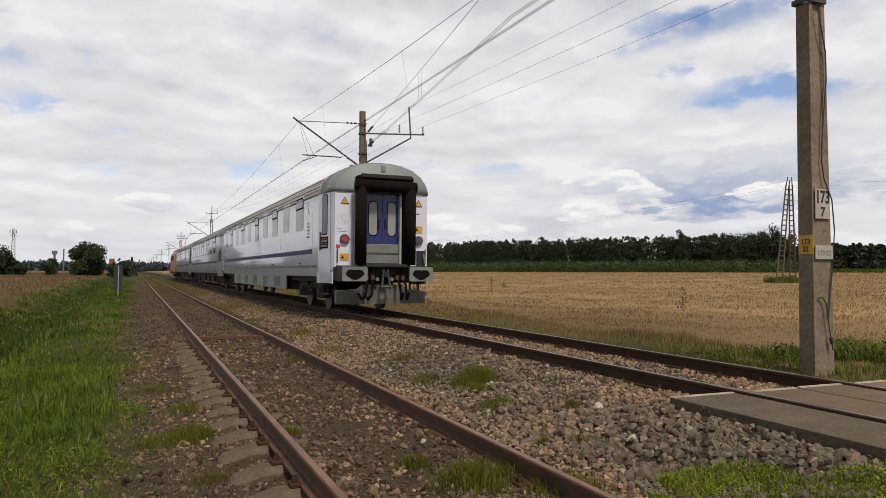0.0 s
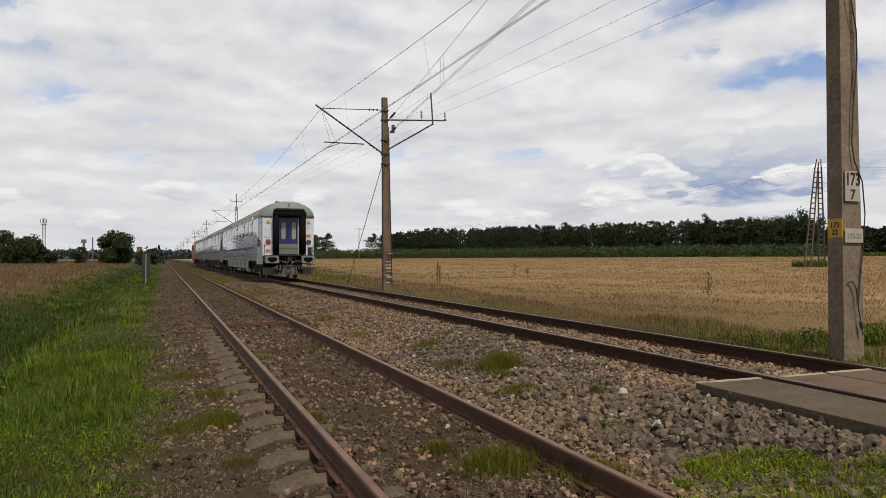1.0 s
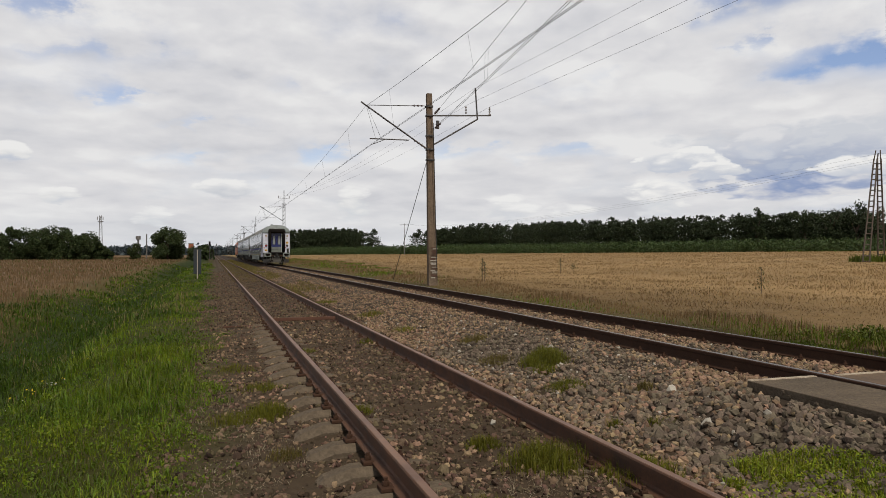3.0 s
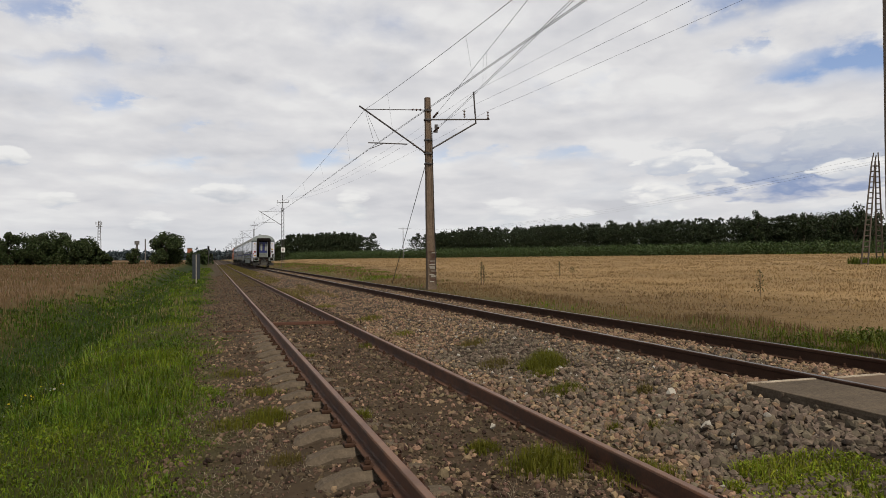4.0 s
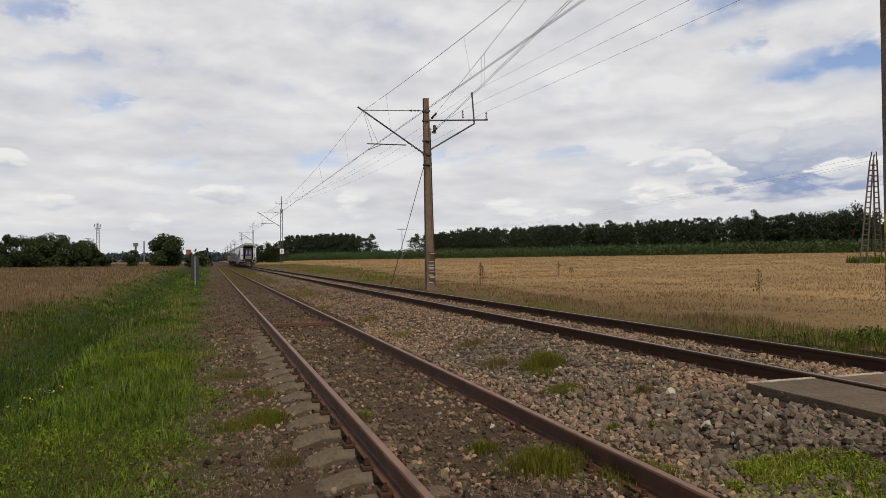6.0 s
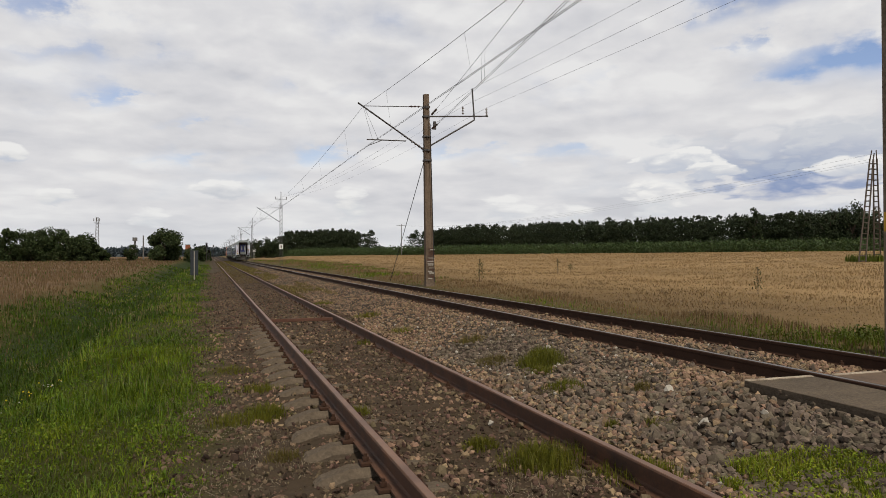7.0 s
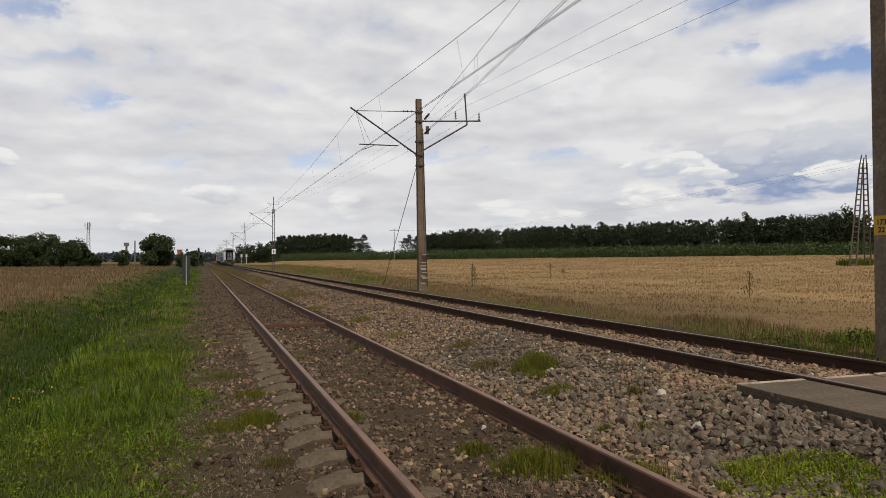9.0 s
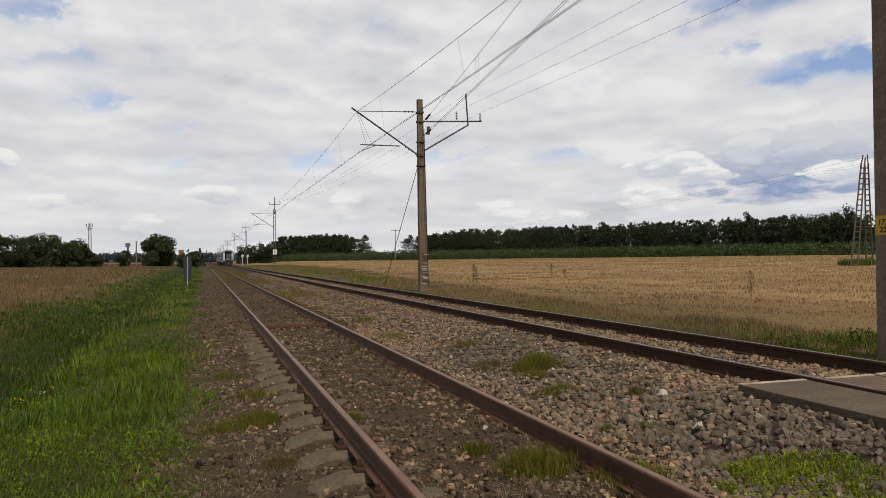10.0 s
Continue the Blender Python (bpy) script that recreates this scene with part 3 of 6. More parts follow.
def track(name, label, xc, ztop, side, top, first, pitch, near):
    t = thing(name, label, "railway track", kind="structure")
    for s in (-0.7535, 0.7535):
        r = part("rail", rail_bm(xc + s, ztop, -30, FAR_Y), side, t)
        part("rail_head", loft([(xc + s + a, ztop + b) for a, b in ((-0.027, -0.002), (0.027, -0.002), (0.024, 0.003), (-0.024, 0.003))], -30, FAR_Y), top, r, "worn running surface")
    rnd = random.Random(3)
    y = first
    far = bmesh.new()
    while y < 330:
        if y < near:
            s = part("sleeper", SLEEPER, None, t)
            s.location = (xc + rnd.uniform(-0.03, 0.03), y + rnd.uniform(-0.03, 0.03), ztop - 0.185 + rnd.uniform(-0.006, 0.006))
            s.rotation_euler = (rnd.uniform(-0.02, 0.02), rnd.uniform(-0.004, 0.004), rnd.uniform(-0.012, 0.012))
            if y < 26:
                for q in (-0.7535, 0.7535):
                    c = part("rail_clip", CLIP, None, s)
                    c.location = (q, 0, 0.008)
        elif y < 160:
            add_box(far, xc - 1.25, xc + 1.25, y - 0.12, y + 0.12, ztop - 0.3, ztop - 0.18)
        y += pitch
    part("distant_sleepers", far, M["concrete"], t)["kind"] = "stuff"
    return t


siding = track("siding_track", "rust-brown disused siding rails on half-buried concrete sleepers", X_SIDING, 0.0, M["rail_rust"], M["rail_top_rust"], 1.3, 0.65, 75)
main_line = track("main_track", "dark main-line rails with polished heads on stone ballast", X_MAIN, Z_MAIN, M["rail_dark"], M["rail_top"], 0.3, 0.62, 75)


# ---------------------------------------------------------------- level crossing
def build_crossing():
    c = thing("crossing_deck", "worn concrete crossing slabs beside and between the main rails", "level crossing")
    rnd = random.Random(5)
    for x0, x1 in ((4.64, 5.44), (5.64, 6.28), (6.30, 6.94), (7.14, 8.3)):
        y1 = 5.42
        while y1 > -4:
            y0 = y1 - 2.95
            dz = rnd.uniform(-0.008, 0.004)
            s = part("slab", box(x0, x1, y0 + 0.01, y1 - 0.01, 0.0, Z_MAIN - 0.012 + dz, 0.018), M["slab_grey"] if x0 < 5 else M["slab"], c)
            # worn edge angle of pale mortar
            if x0 < 5:
                part("edge_strip", box(x0 - 0.004, x0 + 0.035, y0 + 0.03, y1 - 0.03, Z_MAIN - 0.05, Z_MAIN - 0.008 + dz, 0.006), M["concrete"], s)
                for q in range(7):      # spalled lumps along the outer edge
                    ye = rnd.uniform(y0 + 0.1, y1 - 0.1)
                    lump = base_lump(rnd.uniform(0.02, 0.045), rnd)
                    part("spall", lump, None, s).location = (x0 - 0.004, ye, Z_MAIN - rnd.uniform(0.03, 0.12))
            part("edge_strip", box(x0 + 0.02, x1 - 0.02, y1 - 0.05, y1 + 0.006, Z_MAIN - 0.06, Z_MAIN - 0.004 + dz, 0.008), M["worn_edge"], s)
            y1 = y0


def base_lump(r, rnd):
    bm = bmesh.new()
    bmesh.ops.create_icosphere(bm, subdivisions=1, radius=r)
    for v in bm.verts:
        v.co *= rnd.uniform(0.6, 1.2)
        v.co.x *= 0.5
    return to_mesh("spall", bm, M["slab_grey"])


build_crossing()


# ---------------------------------------------------------------- masts and overhead line
def mast_post(x, y, z0, z1, a0, b0, a1, b1, lean, groove):
    """Tapered concrete post, wider across the line, with recessed long panels."""
    bm = bmesh.new()
    n = 10
    rings = []
    for i in range(n + 1):
        k = i / n
        a, b, z = a0 + (a1 - a0) * k, b0 + (b1 - b0) * k, z0 + (z1 - z0) * k
        cx = x + lean * k
        g = 0.035 if groove[0] < z < groove[1] else 0.0
        ring = [(-0.5, -0.5, 0), (-0.28, -0.5, 0), (-0.22, -0.5, g), (0.22, -0.5, g), (0.28, -0.5, 0), (0.5, -0.5, 0), (0.5, 0.5, 0), (0.28, 0.5, 0), (0.22, 0.5, -g), (-0.22, 0.5, -g), (-0.28, 0.5, 0), (-0.5, 0.5, 0)]
        rings.append([bm.verts.new((cx + u * a, y + v * b + w, z)) for u, v, w in ring])
    for r, s in zip(rings, rings[1:]):
        for i in range(12):
            bm.faces.new((r[i], r[(i + 1) % 12], s[(i + 1) % 12], s[i]))
    bm.faces.new(rings[-1])
    bmesh.ops.recalc_face_normals(bm, faces=bm.faces)
    return bm


def insulator_bm(p, q, discs=4, r=0.06):
    p, q = Vector(p), Vector(q)
    bm = tube(p, q, 0.018)
    for i in range(discs):
        c = p.lerp(q, (i + 0.5) / discs)
        d = (q - p).normalized() * 0.025
        add_tube(bm, c - d, c + d, r, r * 0.6, 12)
    return bm


def band(x, y, z, a, b):
    return box(x - a / 2 - 0.03, x + a / 2 + 0.03, y - b / 2 - 0.03, y + b / 2 + 0.03, z - 0.04, z + 0.04, 0.008)


def mast_arms(m, x, y, zb, side_arm=True):
    """The cantilever over the main track and, on the field side, the line bracket."""
    arm = part("cantilever", tube((x - 0.1, y, zb + 5.86), (5.87, y, zb + 7.75), 0.035), M["steel"], m)
    part("insulator", insulator_bm((x - 0.16, y, zb + 5.9), (x - 0.75, y, zb + 6.26)), M["insulator"], arm)
    tie = part("top_tie", tube((x - 0.2, y, zb + 7.74), (6.05, y, zb + 7.62), 0.016), M["steel"], m)
    part("insulator", insulator_bm((x - 0.3, y, zb + 7.74), (x - 0.8, y, zb + 7.72), 3, 0.05), M["insulator"], tie)
    part("registration_arm", tube((7.95, y, zb + 6.23), (6.25, y, zb + 6.22), 0.025), M["steel"], m)
    part("steady_arm", tube((6.9, y - 0.1, zb + 6.2), (6.25, y - 0.3, zb + 5.92), 0.014), M["steel"], m)
    part("stay", tube((6.1, y, zb + 7.6), (6.5, y, zb + 6.22), 0.006, n=5), M["wire"], m)
    part("stay", tube((6.15, y, zb + 7.58), (6.75, y, zb + 6.22), 0.006, n=5), M["wire"], m)
    if side_arm:
        b = part("line_bracket", tube((x - 0.2, y, zb + 7.32), (11.72, y, zb + 7.50), 0.032), M["steel"], m)
        part("strut", tube((x + 0.1, y, zb + 6.05), (11.08, y, zb + 7.30), 0.034), M["steel"], b)
        part("stem", tube((11.08, y, zb + 7.28), (10.98, y, zb + 8.68), 0.034), M["steel"], b)
        for ix in (10.55, 11.66):
            part("insulator", insulator_bm((ix, y, zb + 7.5), (ix - 0.01, y, zb + 7.86), 3, 0.055), M["insulator"], b)


def concrete_mast(y, z0, lean, label):
    m = thing("catenary_mast", label, "mast")
    part("post", mast_post(MAST_X, y, z0 - 0.4, 8.28, 0.40, 0.27, 0.22, 0.2, lean, (1.8, 8.2)), M["pole_brown"], m)
    for z in (5.42, 5.86, 6.45, 7.32, 7.72):
        k = (z + 0.4) / 8.7
        part("clamp", band(MAST_X + lean * k, y, z, 0.40 - 0.18 * k, 0.27 - 0.07 * k), M["steel"], m)
    return m


mast_a = concrete_mast(29.65, 0.1, -0.15, "weathered concrete catenary mast with steel cantilever and line bracket")
mast_arms(mast_a, MAST_X - 0.1, 29.65, 0.0)
guy = part("guy_wire", tube((8.92, 29.7, 5.9), (8.95, 36.6, 0.0), 0.014, n=6), M["wire"], mast_a)
part("earth_cable", tube((9.16, 29.48, 0.2), (9.0, 29.5, 7.0), 0.014, n=6), M["wire"], mast_a)
part("weight_box", box(9.12, 9.24, 29.4, 29.5, 6.75, 7.1, 0.01), M["steel"], mast_a)
rnd = random.Random(9)
for i in range(26):           # peeling red and white painted bands low on the mast
    z = 0.32 + i * 0.052 + rnd.uniform(-0.01, 0.01)
    x0 = 8.93 + rnd.uniform(-0.09, 0.05)
    part("peeling_band", box(x0, min(x0 + rnd.uniform(0.16, 0.32), 9.19), 29.500, 29.515, z, z + rnd.uniform(0.02, 0.045)), M["plate_white"] if rnd.random() < 0.4 else M["rust_paint"], mast_a, "peeling painted band")


def kilometre_mast():
    """The near anchor mast with its number plates; its corner stands at 8.95, 7.37."""
    m = thing("numbered_mast", "large weathered concrete anchor mast with kilometre number plates", "mast")
    x, y, lean = 9.13, 7.49, -0.10
    part("post", mast_post(x, y, -0.5, 8.9, 0.40, 0.26, 0.26, 0.2, lean - 0.03, (3.75, 8.8)), M["pole"], m)
    pl = part("kilometre_plate", box(8.94, 9.23, 7.338, 7.352, 2.17, 2.60, 0.003), M["plate_white"], m, "dirty white plate with kilometre number")
    up = Matrix.Rotation(radians(90), 4, "X")
    lettering("173", 0.25, Matrix.Translation((9.085, 7.336, 2.40)) @ Matrix.Diagonal((0.78, 1, 1.0, 1)) @ up, M["black"], pl)
    lettering("7", 0.19, Matrix.Translation((9.085, 7.336, 2.205)) @ up, M["black"], pl)
    p2 = part("painted_number", box(8.93, 9.28, 7.335, 7.349, 1.585, 1.785, 0.003), M["plate_white"], m, "whitewashed field with stencilled number")
    lettering("173-22", 0.098, Matrix.Translation((9.105, 7.333, 1.645)) @ up, M["grey_box"], p2)
    # the yellow plate sits on the face towards the track
    p3 = part("yellow_plate", box(8.905, 8.919, 7.36, 7.60, 1.66, 1.93, 0.003), M["yellow"], m, "yellow mast number plate")
    side = Matrix.Rotation(radians(-90), 4, "Z") @ up
    lettering("173", 0.105, Matrix.Translation((8.903, 7.48, 1.805)) @ side, M["black"], p3)
    lettering("22", 0.105, Matrix.Translation((8.903, 7.48, 1.70)) @ side, M["black"], p3)
    pts = [(9.0, 7.33, 5.3), (9.17, 7.335, 4.6), (9.18, 7.335, 4.2), (9.08, 7.33, 3.4), (9.06, 7.33, 3.0), (9.1, 7.325, 2.75), (9.25, 7.32, 2.45), (9.31, 7.33, 2.0), (9.28, 7.34, 1.5), (9.22, 7.34, 1.1), (9.18, 7.34, 0.75)]
    bm = bmesh.new()
    for p, q in zip(pts, pts[1:]):
        add_tube(bm, p, q, 0.009, n=6)
    part("hanging_cable", bm, M["wire"], m)
    bm = bmesh.new()
    loop = [(8.98, 7.345, 1.02), (9.04, 7.32, 1.04), (9.1, 7.31, 0.95), (9.14, 7.31, 0.7), (9.18, 7.3, 0.45), (9.22, 7.3, 0.28)]
    for p, q in zip(loop, loop[1:]):
        add_tube(bm, p, q, 0.009, n=6)
    add_tube(bm, (9.175, 7.3, 0.46), (9.2, 7.3, 0.38), 0.026, n=8)
    part("loose_cable_end", bm, M["wire"], m)
    part("step_clamp", band(9.03, 7.49, 5.36, 0.32, 0.23), M["steel"], m)
    part("rung", tube((8.75, 7.36, 5.27), (8.95, 7.38, 5.33), 0.014, n=6), M["steel"], m)
    b = part("line_bracket", tube((8.8, 7.49, 6.75), (11.75, 7.49, 6.83), 0.03), M["steel"], m)
    for ix in (10.55, 11.66):
        part("insulator", insulator_bm((ix, 7.49, 6.81), (ix, 7.49, 7.1), 3, 0.055), M["insulator"], b)
    part("stem", tube((11.05, 7.49, 6.82), (11.0, 7.49, 7.9), 0.03), M["steel"], b)


kilometre_mast()


def steel_mast(y, z0):
    """Latticed steel mast: two channels with battens, a top stem with a small cross arm."""
    m = thing("lattice_mast", "slender steel lattice catenary mast along the line", "mast", group="masts along the line")
    for s in (-0.14, 0.14):
        part("channel", box(MAST_X + s - 0.035, MAST_X + s + 0.035, y - 0.09, y + 0.09, z0 - 0.3, 8.2), M["steel"], m)
    bm = bmesh.new()
    k = 0
    while z0 + 0.4 + k * 0.55 < 8:
        z = z0 + 0.4 + k * 0.55
        add_tube(bm, (MAST_X - 0.13, y - 0.08, z), (MAST_X + 0.13, y - 0.08, z + 0.4), 0.018, n=5)
        k += 1
    part("lacing", bm, M["steel"], m)
    st = part("stem", tube((MAST_X, y, 7.6), (MAST_X, y, 9.9), 0.045), M["steel"], m)
    part("cross_arm", tube((MAST_X - 0.75, y, 8.9), (MAST_X + 0.75, y, 8.9), 0.03), M["steel"], st)
    for s in (-0.72, 0.72):
        part("insulator", insulator_bm((MAST_X + s, y, 8.9), (MAST_X + s, y, 9.2), 3, 0.06), M["insulator"], st)
    mast_arms(m, MAST_X - 0.1, y, 0.0, False)
    return m


MAST_YS = [98.3, 168, 232, 300, 368, 436, 505]
for y in MAST_YS:
    steel_mast(y, float(height(MAST_X, y)))


def wire_bm(p, q, sag, r=0.010, n=24):
    p, q = np.array(p, float), np.array(q, float)
    t = np.linspace(0, 1, n + 1)[:, None]
    pts = p + (q - p) * t
    pts[:, 2] -= (sag * 4 * t * (1 - t))[:, 0]
    bm = bmesh.new()
    rings = [[bm.verts.new((c[0] + r * math.cos(a), c[1], c[2] + r * math.sin(a))) for a in (0.5, 2.1, 3.7, 5.3)] for c in pts]
    for u, v in zip(rings, rings[1:]):
        for i in range(4):
            bm.faces.new((u[i], u[(i + 1) % 4], v[(i + 1) % 4], v[i]))
    return bm, pts


def catenary():
    c = thing("overhead_line", "contact wires hung by droppers under a sagging carrier", "overhead line")
    ys = [-38.0, 29.65] + MAST_YS
    for i, (a, b) in enumerate(zip(ys, ys[1:])):
        bm, pts = wire_bm((6.08, a, 7.58), (6.08, b, 7.58), 1.05 * ((b - a) / 68) ** 2, 0.0065)
        part("carrier_wire", bm, M["wire"], c)
        for s in (-0.025, 0.025):
            bm2, _ = wire_bm((6.28 + s, a, 5.95), (6.28 + s, b, 5.95), 0.06, 0.006, 6)
            part("contact_wire", bm2, M["wire"], c)
        if i < 5:
            n = 8
            for k in range(n):
                t = (k + 0.5) / n
                y = a + (b - a) * t
                z = 7.58 - 1.05 * ((b - a) / 68) ** 2 * 4 * t * (1 - t)
                part("dropper", tube((6.08, y, z), (6.28, y + 0.05, 5.93), 0.003, n=4), M["wire"], c)
    # a second run that ends on the near concrete mast
    a = thing("anchored_line", "second catenary run anchored with insulators on the mast", "overhead line")
    for p, q in (((9.0, 29.6, 7.3), (6.15, 9.8, 7.32)), ((6.15, 9.8, 7.32), (6.1, -38, 7.6))):
        part("carrier_wire", wire_bm(p, q, 0.05, 0.006, 10)[0], M["wire"], a)
    part("insulator", insulator_bm((8.91, 29.0, 7.29), (8.72, 27.7, 7.27), 4, 0.05), M["insulator"], a)
    for s in (-0.03, 0.03):
        for p, q in (((9.02 + s, 29.6, 6.72), (6.32 + s, 11.6, 6.12)), ((6.32 + s, 11.6, 6.12), (6.3 + s, -38, 5.9))):
            part("contact_wire", wire_bm(p, q, 0.02, 0.0055, 6)[0], M["wire"], a)
    part("insulator", insulator_bm((8.93, 29.0, 6.69), (8.72, 27.6, 6.64), 4, 0.05), M["insulator"], a)
    for y, zc, zw, x in ((19.5, 7.26, 6.38, 7.53), (19.1, 7.26, 6.37, 7.47), (6, 7.3, 6.08, 6.18), (-3, 7.4, 6.02, 6.15)):
        part("dropper", tube((x, y, zc), (x, y + 0.05, zw), 0.004, n=4), M["wire"], a)
    # three plain line wires on the field side
    l = thing("line_wires", "three bare line wires on bracket insulators", "line wire")
    for x, z in ((10.55, 7.88), (11.66, 7.88), (10.99, 8.68)):
        z2 = z - 0.78
        part("line_wire", wire_bm((x, 29.65, z), (x, 7.49, z2), 0.05, 0.0038, 8)[0], M["wire"], l)
        part("line_wire", wire_bm((x, 7.49, z2), (x, -38, z), 0.4, 0.0038, 8)[0], M["wire"], l)
        part("line_wire", wire_bm((x, 29.65, z), (MAST_X + (x - 11) * 0.9, 98.3, 9.15), 0.8, 0.0038, 16)[0], M["wire"], l)
        for y0, y1 in zip(MAST_YS, MAST_YS[1:4]):
            part("line_wire", wire_bm((MAST_X + (x - 11) * 0.9, y0, 9.15), (MAST_X + (x - 11) * 0.9, y1, 9.15), 0.8, 0.004, 10)[0], M["wire"], l)


catenary()


# ---------------------------------------------------------------- the train
def ring_outline(w):
    body = [(-w + 0.03, 0.98), (w - 0.03, 0.98), (w, 1.2), (w, 3.24), (-w, 3.24), (-w, 1.2)]
    half = [(w, 3.244), (w - 0.02, 3.36), (w - 0.09, 3.55), (w - 0.25, 3.76), (w - 0.5, 3.93), (w - 0.85, 4.05), (w - 1.2, 4.10)]
    roof = half + [(-x, z) for x, z in half[::-1]]
    return body, roof


def tapered(profile, stations):
    """An outline (x, z) carried along y with a width factor and a height at each station."""
    bm = bmesh.new()
    rings = []
    for y, sx, sz in stations:
        rings.append([bm.verts.new((x * sx, y, 3.24 + (z - 3.24) * sz if z > 3.24 else z)) for x, z in profile])
    n = len(profile)
    for r, s in zip(rings, rings[1:]):
        for i in range(n):
            bm.faces.new((r[i], r[(i + 1) % n], s[(i + 1) % n], s[i]))
    bm.faces.new(rings[0][::-1]), bm.faces.new(rings[-1])
    bmesh.ops.recalc_face_normals(bm, faces=bm.faces)
    return bm


def round_rect(w, h, r, n=5):
    pts = []
    for cx, cz, a0 in ((w / 2 - r, h / 2 - r, 0), (-w / 2 + r, h / 2 - r, 90), (-w / 2 + r, -h / 2 + r, 180), (w / 2 - r, -h / 2 + r, 270)):
        for i in range(n + 1):
            a = radians(a0 + 90 * i / n)
            pts.append((cx + r * math.cos(a), cz + r * math.sin(a)))
    return pts


def plate(outline, m, depth):
    """A flat piece of the given outline, depth thick along -y of m."""
    bm = bmesh.new()
    f = [bm.verts.new(m @ Vector((x, 0, z))) for x, z in outline]
    b = [bm.verts.new(m @ Vector((x, depth, z))) for x, z in outline]
    n = len(outline)
    bm.faces.new(f), bm.faces.new(b[::-1])
    for i in range(n):
        bm.faces.new((f[i], b[i], b[(i + 1) % n], f[(i + 1) % n]))
    bmesh.ops.recalc_face_normals(bm, faces=bm.faces)
    return bm


def side_at(x, y, z):
    """A frame on a coach side: outwards is -y of the frame."""
    return Matrix.Translation((x, y, z)) @ Matrix.Rotation(radians(-90 if x < 0 else 90), 4, "Z")


def window(c, x, y, z, w, h, glass, vent, frame_mat):
    s = -1 if x < 0 else 1
    f = part("window", plate(round_rect(w + 0.07, h + 0.07, 0.12), side_at(x + s * 0.004, y, z), 0.03), frame_mat, c)
    part("pane", plate(round_rect(w, h, 0.09), side_at(x + s * 0.008, y, z), 0.01), glass, f)
    if vent:
        part("vent_frame", plate(round_rect(w + 0.02, h * 0.36, 0.06), side_at(x + s * 0.014, y, z + h * 0.32), 0.012), M["rubber"], f)
        part("vent_pane", plate(round_rect(w - 0.08, h * 0.36 - 0.1, 0.04), side_at(x + s * 0.018, y, z + h * 0.32), 0.01), glass, f)


def wheelset_mesh():
    bm = tube((-0.78, 0, 0), (0.78, 0, 0), 0.08, n=10)
    for s in (-1, 1):
        add_tube(bm, (s * 0.69, 0, 0), (s * 0.72, 0, 0), 0.49, 0.49, 28)
        add_tube(bm, (s * 0.72, 0, 0), (s * 0.82, 0, 0), 0.46, 0.455, 28)
        add_tube(bm, (s * 0.82, 0, 0), (s * 0.86, 0, 0), 0.13, 0.11, 14)
    return to_mesh("wheelset", bm, M["wheel"], False)


WHEELSET = wheelset_mesh()
WHEELS = []


def bogie(c, y):
    b = part("bogie", box(-1.0, 1.0, y - 0.25, y + 0.25, 0.55, 0.8, 0.04), M["under"], c)
    for s in (-1, 1):
        bm = bmesh.new()
        add_box(bm, s * 1.0 - 0.07, s * 1.0 + 0.07, y - 1.6, y + 1.6, 0.62, 0.8, 0.03)
        for q in (-1.25, 1.25):
            add_box(bm, s * 1.02 - 0.12, s * 1.02 + 0.12, y + q - 0.18, y + q + 0.18, 0.34, 0.64, 0.04)
            for d in (-0.3, 0.3):
                add_tube(bm, (s * 1.02, y + q + d, 0.35), (s * 1.02, y + q + d, 0.68), 0.09, n=10)
        for d in (-0.3, 0.3):
            add_tube(bm, (s * 1.0, y + d, 0.4), (s * 1.0, y + d, 0.98), 0.13, n=12)
        add_tube(bm, (s * 1.14, y - 0.55, 0.5), (s * 1.14, y + 0.5, 0.9), 0.035, n=8)
        part("side_frame", bm, M["under"], b)
    for q in (-1.25, 1.25):
        w = part("wheelset", WHEELSET, None, b)
        w.location = (0, y + q, 0.46)
        WHEELS.append((w, y + q))


